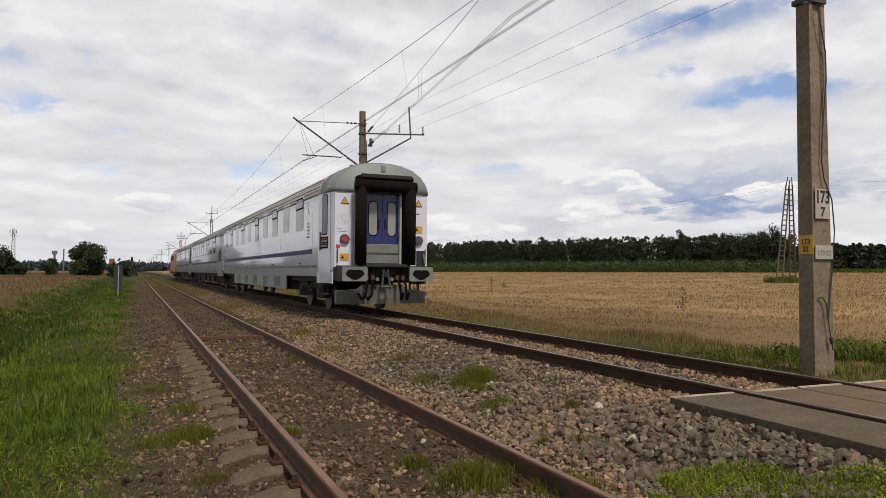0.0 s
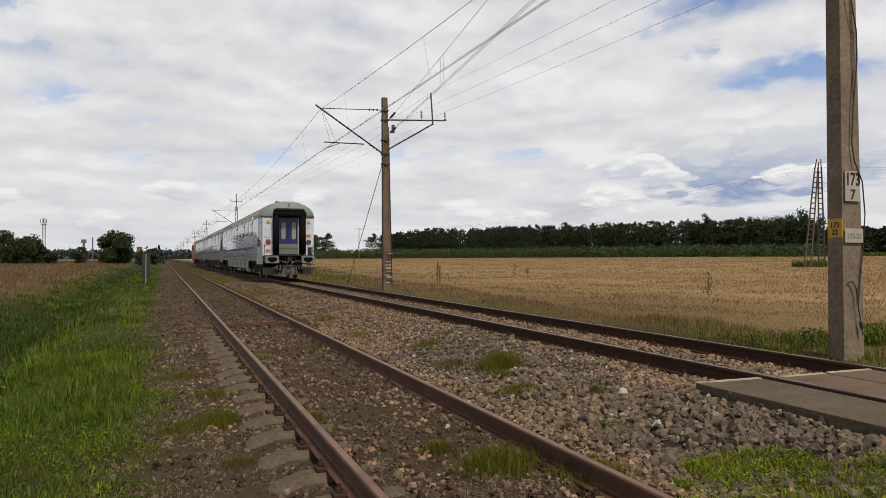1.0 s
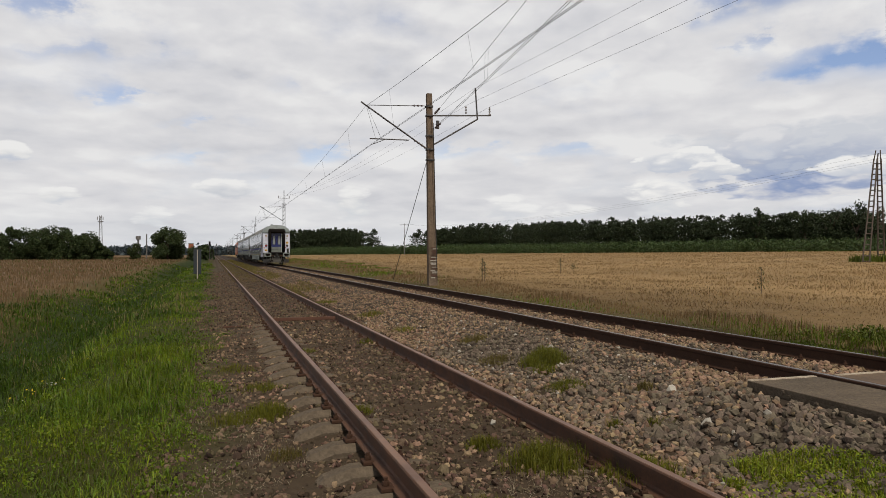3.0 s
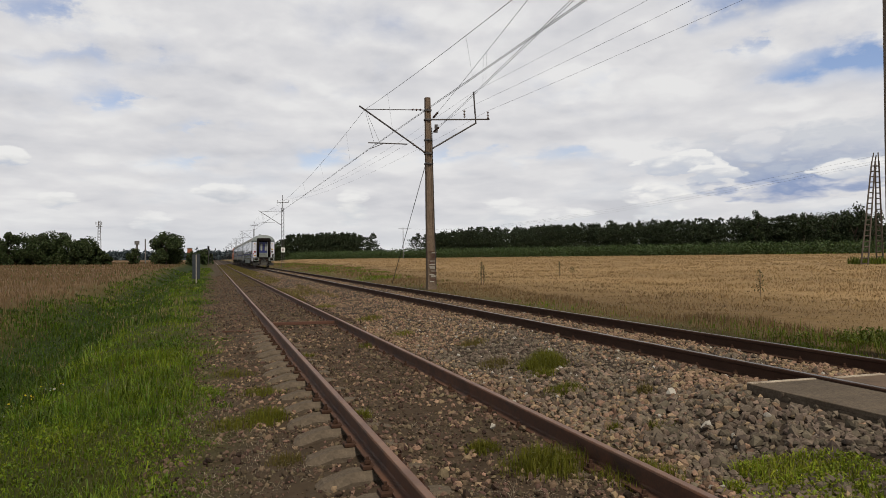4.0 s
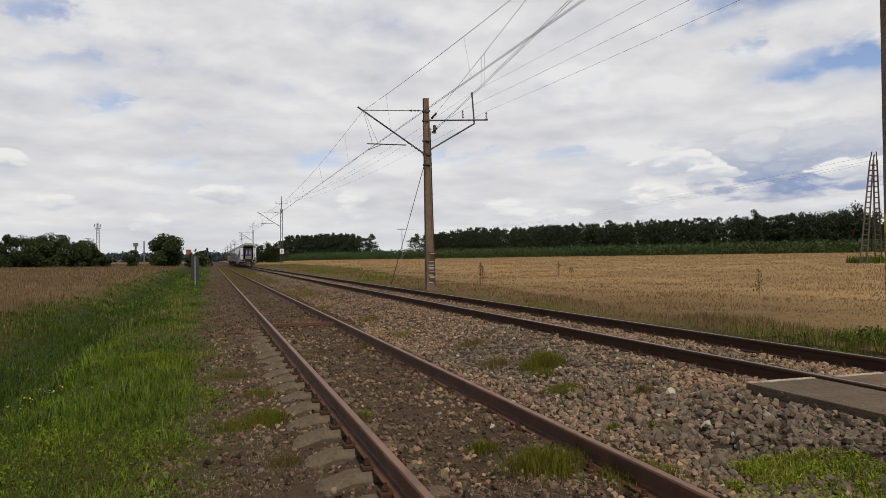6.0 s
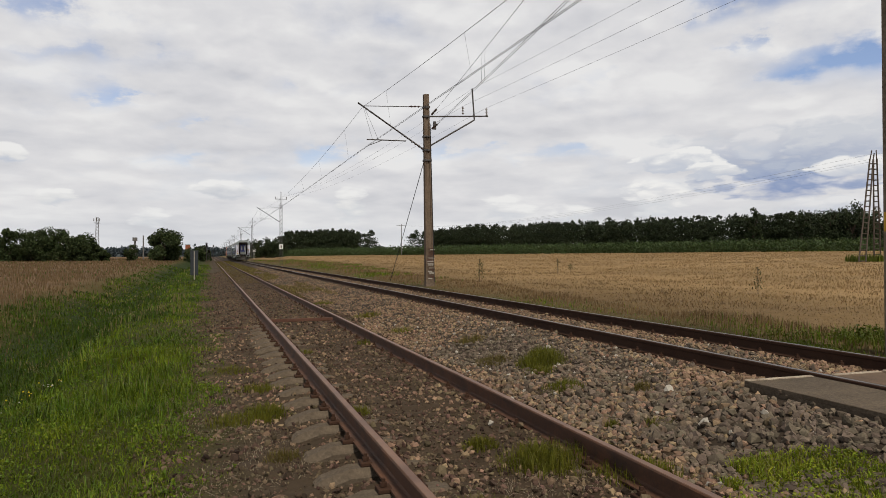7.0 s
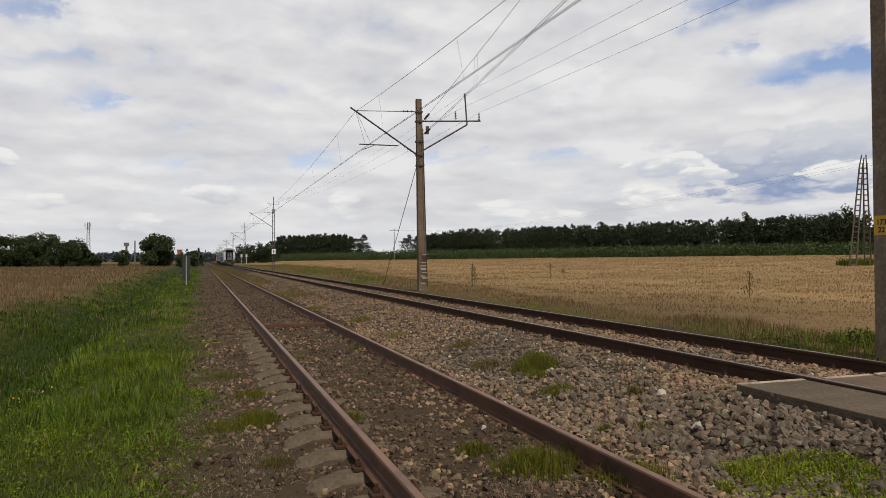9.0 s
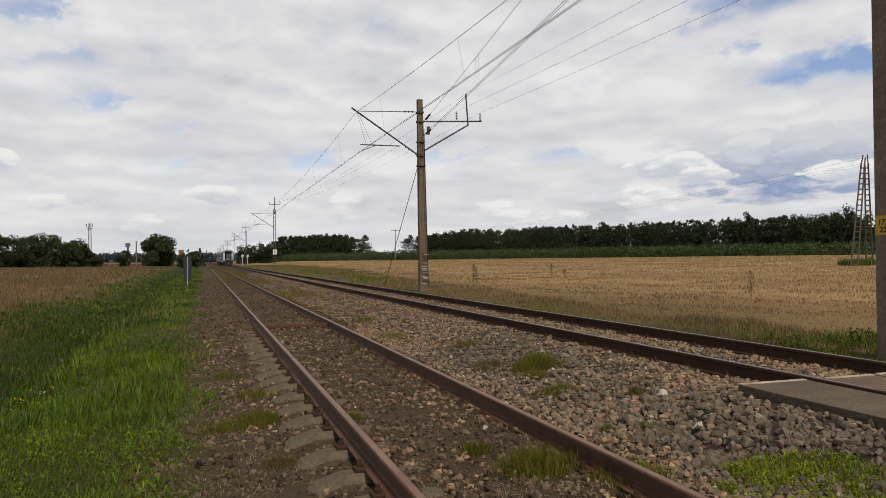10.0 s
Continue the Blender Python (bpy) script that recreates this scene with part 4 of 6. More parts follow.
def coach_end(c, y, out, w, lamps):
    """The gangway end with doors, bellows, buffers, lamps, plates and brake gear; out is -1 at the rear."""
    o = out

    def at_end(bm):
        if o > 0:
            bmesh.ops.scale(bm, vec=(1, -1, 1), verts=bm.verts)
            bmesh.ops.reverse_faces(bm, faces=bm.faces)
        bmesh.ops.translate(bm, vec=(0, y, 0), verts=bm.verts)
        return bm

    for s in (-1, 1):
        part("gangway_side", at_end(box(s * 0.62 - 0.1, s * 0.62 + 0.1, -0.3, 0.0, 1.3, 3.45, 0.01)), M["rubber"], c)
    door = part("end_door", at_end(box(-0.52, 0.52, -0.012, 0.02, 1.32, 3.3)), M["door_blue"], c, "blue double end door")
    part("door_joint", at_end(box(-0.012, 0.012, -0.018, -0.010, 1.8, 3.28)), M["blue"], door)
    for s in (-1, 1):
        f = part("door_window", at_end(plate(round_rect(0.27, 0.95, 0.12), Matrix.Translation((s * 0.26, -0.018, 2.55)), 0.01)), M["rubber"], door)
        part("pane", at_end(plate(round_rect(0.22, 0.9, 0.1), Matrix.Translation((s * 0.26, -0.022, 2.55)), 0.006)), M["glass_door"], f)
        part("door_handle", at_end(box(s * 0.09 - 0.025, s * 0.09 + 0.025, -0.06, -0.01, 2.28, 2.55, 0.01)), M["black"], door)
    part("fall_plate", at_end(box(-0.52, 0.46, -0.10, -0.03, 1.34, 1.86, 0.012)), M["grey_box"], c, "raised grey fall plate")
    part("fall_plate_rail", at_end(box(-0.5, 0.44, -0.115, -0.095, 1.60, 1.63)), M["steel"], c)
    part("door_post", at_end(box(0.44, 0.50, -0.16, 0.0, 1.32, 3.3, 0.01)), M["silver"], c)
    for s in (-1, 1):
        part("bellows_tube", at_end(tube((s * 0.68, -0.33, 1.30), (s * 0.68, -0.33, 3.38), 0.15, n=20)), M["rubber"], c, "thick black rubber gangway tube", True)
    part("bellows_top", at_end(tube((-0.83, -0.33, 3.39), (0.83, -0.33, 3.39), 0.155, n=20)), M["rubber"], c, "thick black rubber gangway roll", True)
    part("gangway_hood", at_end(box(-0.76, 0.76, -0.36, 0.03, 3.48, 3.66, 0.02)), M["rubber"], c)
    part("gangway_sill", at_end(box(-0.66, 0.66, -0.42, 0.0, 1.24, 1.32, 0.012)), M["under"], c)
    part("roof_bracket", at_end(box(-0.05, 0.07, -0.05, 0.2, 3.82, 4.0, 0.01)), M["roof_grey"], c)
    for s in (-1, 1):
        x = s * 1.03
        ring = part("tail_lamp", at_end(tube((x, -0.06, 1.98), (x, 0.01, 1.98), 0.125, n=24)), M["tail_ring"], c)
        part("lens", at_end(tube((x, -0.07, 1.98), (x, -0.05, 1.98), 0.08, n=24)), M["tail"] if lamps and s < 0 else M["lens_dark"], ring, "red tail lamp lens")
        part("marker_plate", at_end(box(x - 0.17 - 0.05, x - 0.17 + 0.05, -0.016, 0.0, 1.75, 1.83)), M["red"], c, "small red plate")
        tri = [(-0.11, -0.08), (0.11, -0.08), (0, 0.11)]
        sign = part("warning_sign", at_end(plate(tri, Matrix.Translation((x, -0.016, 3.0)), 0.012)), M["black"], c, "yellow warning triangle")
        part("sign_face", at_end(plate([(a * 0.78, b * 0.78 - 0.005) for a, b in tri], Matrix.Translation((x, -0.02, 3.0)), 0.006)), M["yellow"], sign)
        part("yellow_label", at_end(box(x - 0.12, x + 0.12, -0.016, 0.0, 1.42 + (0.78 if s > 0 else 0), 1.6 + (0.78 if s > 0 else 0), 0.004)), M["yellow"], c)
        part("label_mark", at_end(plate([(-0.05, -0.04), (0.05, -0.04), (0, 0.05)], Matrix.Translation((x - 0.05, -0.02, 1.505 + (0.78 if s > 0 else 0))), 0.003)), M["black"], c)
        # buffers with wide grey heads
        bx = s * 0.90
        st = part("buffer", at_end(tube((bx, -0.5, 1.06), (bx, 0.15, 1.06), 0.13, n=16)), M["under"], c)
        head = part("buffer_head", at_end(plate(round_rect(0.66, 0.38, 0.05), Matrix.Translation((bx, -0.60, 1.06)), 0.06)), M["grey_box"], st, "grey rectangular buffer head")
        part("grease_patch", at_end(plate([(0.24 * math.cos(a), 0.13 * math.sin(a) * (1 + 0.2 * math.sin(3 * a))) for a in np.linspace(0, 6.2, 20)], Matrix.Translation((bx, -0.605, 1.06)), 0.004)), M["rubber"], head)
        for hx in (0.34, 0.5):
            bm = bmesh.new()
            p = [Vector((s * hx, -0.2, 0.95)), Vector((s * (hx + 0.03), -0.42, 0.78)), Vector((s * (hx + 0.06), -0.44, 0.52)), Vector((s * (hx + 0.12), -0.3, 0.38)), Vector((s * (hx + 0.2), -0.2, 0.55))]
            for a, b in zip(p, p[1:]):
                add_tube(bm, a, b, 0.032, n=8)
            part("brake_hose", at_end(bm), M["rubber"], c)
            part("tap", at_end(box(s * hx - 0.05, s * hx + 0.05, -0.3, -0.12, 0.9, 1.02, 0.015)), M["rail_rust"], c)
    note = part("notice_panel", at_end(box(-1.24, -0.94, -0.005, 0.0, 2.38, 2.68)), M["white_paint"], c, "printed notice panel")
    for i in range(5):
        part("notice_bar", at_end(box(-1.22, -0.97 + 0.02 * (i % 2), -0.008, -0.004, 2.64 - i * 0.055, 2.643 - i * 0.055)), M["grey_box"], note)
    for xb in (-1.22, -1.12, -0.99):
        part("notice_bar", at_end(box(xb, xb + 0.003, -0.008, -0.004, 2.42, 2.643)), M["grey_box"], note)
    part("text_bar", at_end(box(-1.24, -1.10, -0.005, 0.0, 2.24, 2.255)), M["grey_box"], c)
    part("text_bar", at_end(box(-1.24, -0.95, -0.005, 0.0, 2.18, 2.195)), M["grey_box"], c)
    part("text_bar", at_end(box(0.94, 1.06, -0.005, 0.0, 2.70, 2.73)), M["black"], c)
    for s in (-1, 1):
        # corner grab iron and uncoupling lever
        part("grab_iron", at_end(tube((s * 1.22, -0.06, 1.35), (s * 1.22, -0.06, 1.75), 0.014, n=8)), M["steel"], c)
        part("lamp_bracket", at_end(box(s * 0.72 - 0.04, s * 0.72 + 0.04, -0.12, -0.04, 0.98, 1.12, 0.01)), M["yellow"] if s < 0 else M["steel"], c)
        part("steam_cock", at_end(tube((s * 0.2, -0.28, 0.92), (s * 0.2, -0.12, 0.92), 0.05, n=10)), M["grey_box"], c)
        part("buffer_beam_plate", at_end(box(s * 0.9 - 0.36, s * 0.9 + 0.36, -0.14, -0.05, 0.86, 1.28, 0.015)), M["under"], c)
    part("drawgear_plate", at_end(box(-0.34, 0.34, -0.14, -0.05, 0.92, 1.22, 0.02)), M["under"], c)
    part("hood_lip", at_end(box(-0.70, 0.70, -0.40, -0.34, 3.60, 3.70, 0.012)), M["under"], c)
    part("socket_panel", at_end(box(0.98, 1.24, -0.02, 0.0, 1.28, 1.70, 0.006)), M["black"], c)
    part("jumper_cable", at_end(tube((1.16, -0.06, 1.62), (1.2, -0.07, 1.34), 0.03, n=8)), M["grey_box"], c)
    part("headstock", at_end(box(-1.3, 1.3, -0.06, 0.3, 0.88, 1.25, 0.02)), M["under"], c)
    hook = part("coupling", at_end(box(-0.06, 0.06, -0.42, -0.05, 0.98, 1.12, 0.02)), M["under"], c)
    bm = bmesh.new()
    for s in (-1, 1):
        add_tube(bm, (s * 0.05, -0.34, 1.2), (s * 0.11, -0.38, 0.72), 0.028, n=8)
    add_tube(bm, (-0.14, -0.38, 0.72), (0.14, -0.38, 0.72), 0.035, n=8)
    part("screw_link", at_end(bm), M["steel"], hook)
    part("guard_plate", at_end(loft([(-1.28, 0.27), (1.18, 0.27), (1.22, 0.6), (0.7, 0.66), (0.55, 0.78), (-0.55, 0.78), (-0.7, 0.66), (-1.28, 0.62)], -0.12, 0.0)), M["grime"], c, "grimy grey guard plate under the headstock")


def coach(first, paint, roof_mat, detailed):
    label = "white passenger coach with grey roof, blue stripe and rubber gangway" if detailed else "pale grey passenger coach with dark windows and grey ribbed roof"
    c = thing("passenger_coach", label, "railway coach", group="coaches of the train")
    body, roof = ring_outline(1.43)
    length = 25.9
    ends = [(0.0, 0.90, 0.96), (0.10, 0.915, 0.985), (1.25, 1, 1), (length - 1.25, 1, 1), (length - 0.12, 0.955, 0.985), (length, 0.945, 0.96)]
    part("body", tapered(body, ends), paint, c)
    part("roof_end", tapered(roof, [(-0.03, 0.91, 0.88), (0.03, 0.93, 0.96), (0.3, 0.965, 1.0), (1.2, 1.002, 1.003)]), M["roof_grey"], c, "grey-green domed roof end", True)
    part("roof", tapered(roof, [(1.2, 0.995, 1), (length, 0.975, 1)]), roof_mat, c, "long grey ribbed roof", True)
    for s in (-1, 1):
        for dx, z in ((0.0, 3.27), (0.055, 3.49), (0.16, 3.68)):
            part("roof_rib", tube((s * (1.44 - dx), 1.25, z), (s * (1.44 - dx), length - 1.25, z), 0.018, n=6), M["roof_grey"], c)
        x = s * 1.43
        sy = [3.76 + 2.15 * i for i in range(10)]
        for i, y in enumerate(sy):
            if detailed:
                vent = i in (0, 2, 4, 6, 8)
                window(c, x, y, 2.88, 0.98 if i != 0 else 1.05, 0.98 if vent else 0.9, M["glass"] if i in (0, 2) else (M["glass_pale"] if not vent else M["glass"]), vent, M["silver"])
            else:
                window(c, x, y, 2.80, 1.25, 0.98, M["glass"], i % 2 == 0, M["rubber"])
        part("stripe", box(x - 0.004, x + 0.004, 2.0, length - 2.0, 1.62, 1.76), M["blue"], c, "dark blue waist stripe")
        part("lower_line", box(x - 0.003, x + 0.003, 2.3, length - 2.3, 1.42, 1.44), M["silver"], c)
        if detailed:
            part("eaves_band", box(x - 0.003, x + 0.003, 1.4, length - 1.4, 3.10, 3.235), M["pale_green"], c, "pale green band under the roof")
            part("sill_band", box(x - 0.003, x + 0.003, 1.4, length - 1.4, 1.22, 1.30), M["grey_box"], c, "grey band along the sill")
            for yj in (1.95, 6.9, 11.3, 15.6, 20.0):
                part("panel_joint", box(x - 0.002, x + 0.002, yj - 0.006, yj + 0.006, 1.3, 3.1), M["silver"], c)
            for yj in (3.4, 8.2, 12.9, 18.4):
                part("text_bar", box(x - 0.003, x + 0.003, yj, yj + 0.35, 1.33, 1.38), M["black"], c)
        for y0 in (0.28, length - 1.1):
            turn = s * (-1 if y0 < 5 else 1) * math.atan2(0.122, 1.15)
            place = Matrix.Translation((s * (1.43 - 0.057), y0 + 0.41, 0)) @ Matrix.Rotation(turn, 4, "Z")
            d = part("door", box(-0.012, 0.012, -0.41, 0.41, 0.80, 3.26, 0.006), paint, c)
            d.matrix_basis = place
            for q0, q1 in ((-0.66, -0.42), (0.42, 0.56)):
                part("corner_panel", box(-0.03, 0.0, q0, q1, 0.80, 1.1, 0.006), paint, d)
            part("door_seal", box(-0.004, 0.014, 0.405, 0.42, 0.82, 3.24), M["rubber"], d)
            part("door_seal", box(-0.004, 0.014, -0.42, -0.405, 0.82, 3.24), M["rubber"], d)
            part("door_handle", box(s * 0.03 - 0.015, s * 0.03 + 0.015, 0.30, 0.33, 1.7, 2.2, 0.006), M["steel"], d)
            wn = part("door_window", plate(round_rect(0.42, 1.12, 0.1), Matrix.Translation((s * 0.016, 0, 2.66)) @ Matrix.Rotation(radians(s * 90), 4, "Z"), 0.012), M["rubber"], d)
            part("pane", plate(round_rect(0.36, 1.06, 0.08), Matrix.Translation((s * 0.020, 0, 2.66)) @ Matrix.Rotation(radians(s * 90), 4, "Z"), 0.01), M["glass"], wn)
            tab = part("destination_board", box(s * 0.018 - 0.006, s * 0.018 + 0.006, -0.26, 0.26, 1.74, 2.06), M["rubber"], d)
            for k in range(4):
                part("text_bar", box(s * 0.027 - 0.003, s * 0.027 + 0.003, -0.22, 0.22, 1.79 + k * 0.064, 1.832 + k * 0.064), M["brick"] if k % 2 else M["plate_white"], tab)
            bm = bmesh.new()
            for k, z in enumerate((0.5, 0.78)):
                add_box(bm, s * (1.3 - 0.0 * k) - 0.14, s * 1.3 + 0.14, y0 + 0.05, y0 + 0.78, z, z + 0.03)
            add_box(bm, s * 1.18 - 0.02, s * 1.18 + 0.02, y0 + 0.05, y0 + 0.1, 0.5, 1.05)
            add_box(bm, s * 1.18 - 0.02, s * 1.18 + 0.02, y0 + 0.73, y0 + 0.78, 0.5, 1.05)
            part("door_steps", bm, M["under"], c)
        if detailed:
            # the class number and lettering strips beside the door
            m2 = side_at(s * 1.434, 2.55, 2.78)
            t = lettering("2", 0.62, m2 @ Matrix.Rotation(radians(90), 4, "X"), M["silver"], c)
            for k in range(5):
                part("text_bar", box(x - 0.004, x + 0.004, 2.35, 2.7, 2.1 + k * 0.1, 2.14 + k * 0.1), M["grey_box"], c)
            part("skirt_panel", box(s * 1.37 - 0.02, s * 1.37 + 0.02, 6.0, length - 6.0, 0.52, 1.02, 0.01), M["pale_skirt"], c, "pale grey-green underfloor skirt")
            for k in range(5):
                part("skirt_hatch", box(s * 1.395 - 0.006, s * 1.395 + 0.006, 7.2 + k * 2.6, 8.2 + k * 2.6, 0.6, 0.94, 0.004), M["grey_box"], c)
    part("underframe", box(-1.2, 1.2, 0.3, length - 0.3, 0.82, 1.0), M["under"], c)
    if detailed:
        part("equipment_box", box(-1.2, 1.2, 6.1, length - 6.1, 0.5, 0.9, 0.03), M["under"], c)
    if not detailed:
        for y0, y1 in ((6.2, 9.0), (10.2, 12.0), (13.5, 17.4), (18.2, 20.0)):
            part("equipment_box", box(-1.15, 1.15, y0, y1, 0.38, 0.82, 0.03), M["under"], c)
    for y in (3.7, length - 3.7):
        bogie(c, y)
    coach_end(c, 0.0, -1, 1.35, detailed)
    coach_end(c, length, 1, 1.35, False)
    part("vent", tube((-0.35, 1.6, 4.08), (-0.35, 1.6, 4.2), 0.12, n=14), M["roof_grey"], c)
    for k in range(6):
        part("roof_vent", box(-0.2, 0.2, 4 + k * 3.8, 4.5 + k * 3.8, 4.07, 4.15, 0.02), M["roof_grey"], c)
    return c


def locomotive():
    c = thing("electric_locomotive", "orange electric locomotive with raised pantograph gear on its roof", "locomotive")
    body = [(-1.46, 1.0), (1.46, 1.0), (1.48, 1.25), (1.48, 3.3), (1.3, 3.62), (0.9, 3.78), (-0.9, 3.78), (-1.3, 3.62), (-1.48, 3.3), (-1.48, 1.25)]
    bm = bmesh.new()
    rings = []
    for y, sx, dz in ((0, 0.9, -0.12), (0.5, 0.98, -0.02), (1.6, 1, 0), (13.6, 1, 0), (14.7, 0.98, -0.02), (15.2, 0.9, -0.12)):
        rings.append([bm.verts.new((x * sx, y, z + (dz if z > 3 else 0))) for x, z in body])
    for r, s in zip(rings, rings[1:]):
        for i in range(len(body)):
            bm.faces.new((r[i], r[(i + 1) % len(body)], s[(i + 1) % len(body)], s[i]))
    bm.faces.new(rings[0][::-1]), bm.faces.new(rings[-1])
    bmesh.ops.recalc_face_normals(bm, faces=bm.faces)
    part("body", bm, M["orange"], c)
    part("roof", box(-1.1, 1.1, 1.0, 14.2, 3.70, 3.95, 0.08), M["grey_box"], c)
    for s in (-1, 1):
        part("cab_window", box(s * 1.49 - 0.01, s * 1.49 + 0.01, 0.9, 1.7, 2.45, 3.15, 0.004), M["glass"], c)
        part("cab_window", box(s * 1.49 - 0.01, s * 1.49 + 0.01, 13.5, 14.3, 2.45, 3.15, 0.004), M["glass"], c)
        part("end_window", box(s * 0.62 - 0.45, s * 0.62 + 0.45, -0.012, 0.05, 2.5, 3.1, 0.004), M["glass"], c)
        for k in range(4):
            part("side_grille", box(s * 1.485 - 0.01, s * 1.485 + 0.01, 3.4 + k * 2.2, 4.9 + k * 2.2, 2.5, 3.1, 0.004), M["under"], c)
        part("buffer", tube((s * 0.875, -0.5, 1.06), (s * 0.875, 0.1, 1.06), 0.2, n=16), M["under"], c)
    part("underframe", box(-1.3, 1.3, 0.1, 15.1, 0.7, 1.02, 0.03), M["under"], c)
    for y0 in (3.0, 12.2):
        bm = bmesh.new()
        up = y0 > 5
        h = 1.75 if up else 0.35
        for s in (-1, 1):
            add_tube(bm, (s * 0.5, y0 - 0.8, 4.0), (s * 0.35, y0 + 0.9, 4.0 + h * 0.55), 0.03, n=6)
            add_tube(bm, (s * 0.35, y0 + 0.9, 4.0 + h * 0.55), (s * 0.5, y0, 4.0 + h), 0.025, n=6)
        add_tube(bm, (-0.8, y0, 4.0 + h), (0.8, y0, 4.0 + h), 0.03, n=6)
        part("pantograph", bm, M["steel"], c)
    for y in (3.4, 11.8):
        bogie(c, y)
    return c


def build_train():
    out = []
    rear = coach(True, M["white_paint"], M["roof_light"], True)
    out.append((rear, 0.0))
    for i in (1, 2):
        out.append((coach(False, M["silver"], M["roof_light"], False), 27.2 * i))
    out.append((locomotive(), 27.2 * 3))
    for v, _ in out:
        v.scale = (1.05, 1.035, 1.035)
    return out


TRAIN = build_train()


# ---------------------------------------------------------------- stones
RNG = np.random.default_rng(11)


def rotations(n):
    q = RNG.normal(size=(n, 4))
    q /= np.linalg.norm(q, axis=1, keepdims=True)
    w, x, y, z = q.T
    return np.stack([np.stack([1 - 2 * (y * y + z * z), 2 * (x * y - z * w), 2 * (x * z + y * w)], -1),
                     np.stack([2 * (x * y + z * w), 1 - 2 * (x * x + z * z), 2 * (y * z - x * w)], -1),
                     np.stack([2 * (x * z - y * w), 2 * (y * z + x * w), 1 - 2 * (x * x + y * y)], -1)], -2)


def base_rock(fine):
    bm = bmesh.new()
    if fine:
        bmesh.ops.create_icosphere(bm, subdivisions=1, radius=1)
    else:
        for p in ((1, 0, 0), (-1, 0, 0), (0, 1, 0), (0, -1, 0), (0, 0, 1), (0, 0, -1)):
            bm.verts.new(p)
        bm.verts.ensure_lookup_table()
        v = bm.verts
        for a in (0, 1):
            for b in (2, 3):
                for c in (4, 5):
                    bm.faces.new((v[a], v[b], v[c]))
        bmesh.ops.recalc_face_normals(bm, faces=bm.faces)
    bm.verts.index_update()
    vs = np.array([v.co[:] for v in bm.verts])
    fs = np.array([[v.index for v in f.verts] for f in bm.faces])
    bm.free()
    return vs, fs


def stones(name, label, x, y, r, material, fine, sink=0.25):
    n = len(x)
    bv, bf = base_rock(fine)
    v = np.repeat(bv[None], n, 0) * RNG.uniform(0.62, 1.3, (n, len(bv), 1))
    # broken faces: flatten towards two random planes
    for _ in range(2):
        d = RNG.normal(size=(n, 1, 3))
        d /= np.linalg.norm(d, axis=2, keepdims=True)
        k = (v * d).sum(2, keepdims=True)
        v = v - d * np.maximum(k - RNG.uniform(0.35, 0.7, (n, 1, 1)), 0)
    v = v * RNG.uniform(0.7, 1.3, (n, 1, 3))
    v = np.einsum("nij,nkj->nki", rotations(n), v) * r[:, None, None]
    z = height(x, y) + r * (0.5 - sink)
    v = v + np.stack([x, y, z], -1)[:, None, :]
    f = bf[None] + (np.arange(n) * len(bv))[:, None, None]
    ob = new(name, soup(name, v.reshape(-1, 3), f.reshape(-1, 3), material))
    return tagged(ob, label, "ballast", kind="stuff")


def off_rails(x, y, gap=0.085):
    ok = np.ones(len(x), bool)
    for c in (X_SIDING, X_MAIN):
        for s in (-0.7535, 0.7535):
            ok &= np.abs(x - c - s) > gap
    # nor under the crossing deck
    ok &= ~((x > 4.6) & (x < 8.35) & (y < 5.45))
    return ok


def scatter(n, x0, x1, y0, y1, power=0.0):
    """Places over a strip, thinning out along the line by y to the given power."""
    x = RNG.uniform(x0, x1, n)
    u = RNG.uniform(0, 1, n)
    if power == 1:
        y = y0 * (y1 / y0) ** u
    else:
        y = (y0 ** (1 - power) + u * (y1 ** (1 - power) - y0 ** (1 - power))) ** (1 / (1 - power))
    return x, y


def greyness(x, y):
    """Where the ballast is grey rather than warm: a band on the shoulder, and by patches."""
    return 0.9 * smooth(3.0, 3.6, x) * (1 - smooth(4.3, 5.0, x)) * (1 - smooth(9, 13, y)) - 0.2 + 0.8 * vnoise(x * 0.8, y * 0.5, 91) + RNG.normal(0, 0.45, len(x))


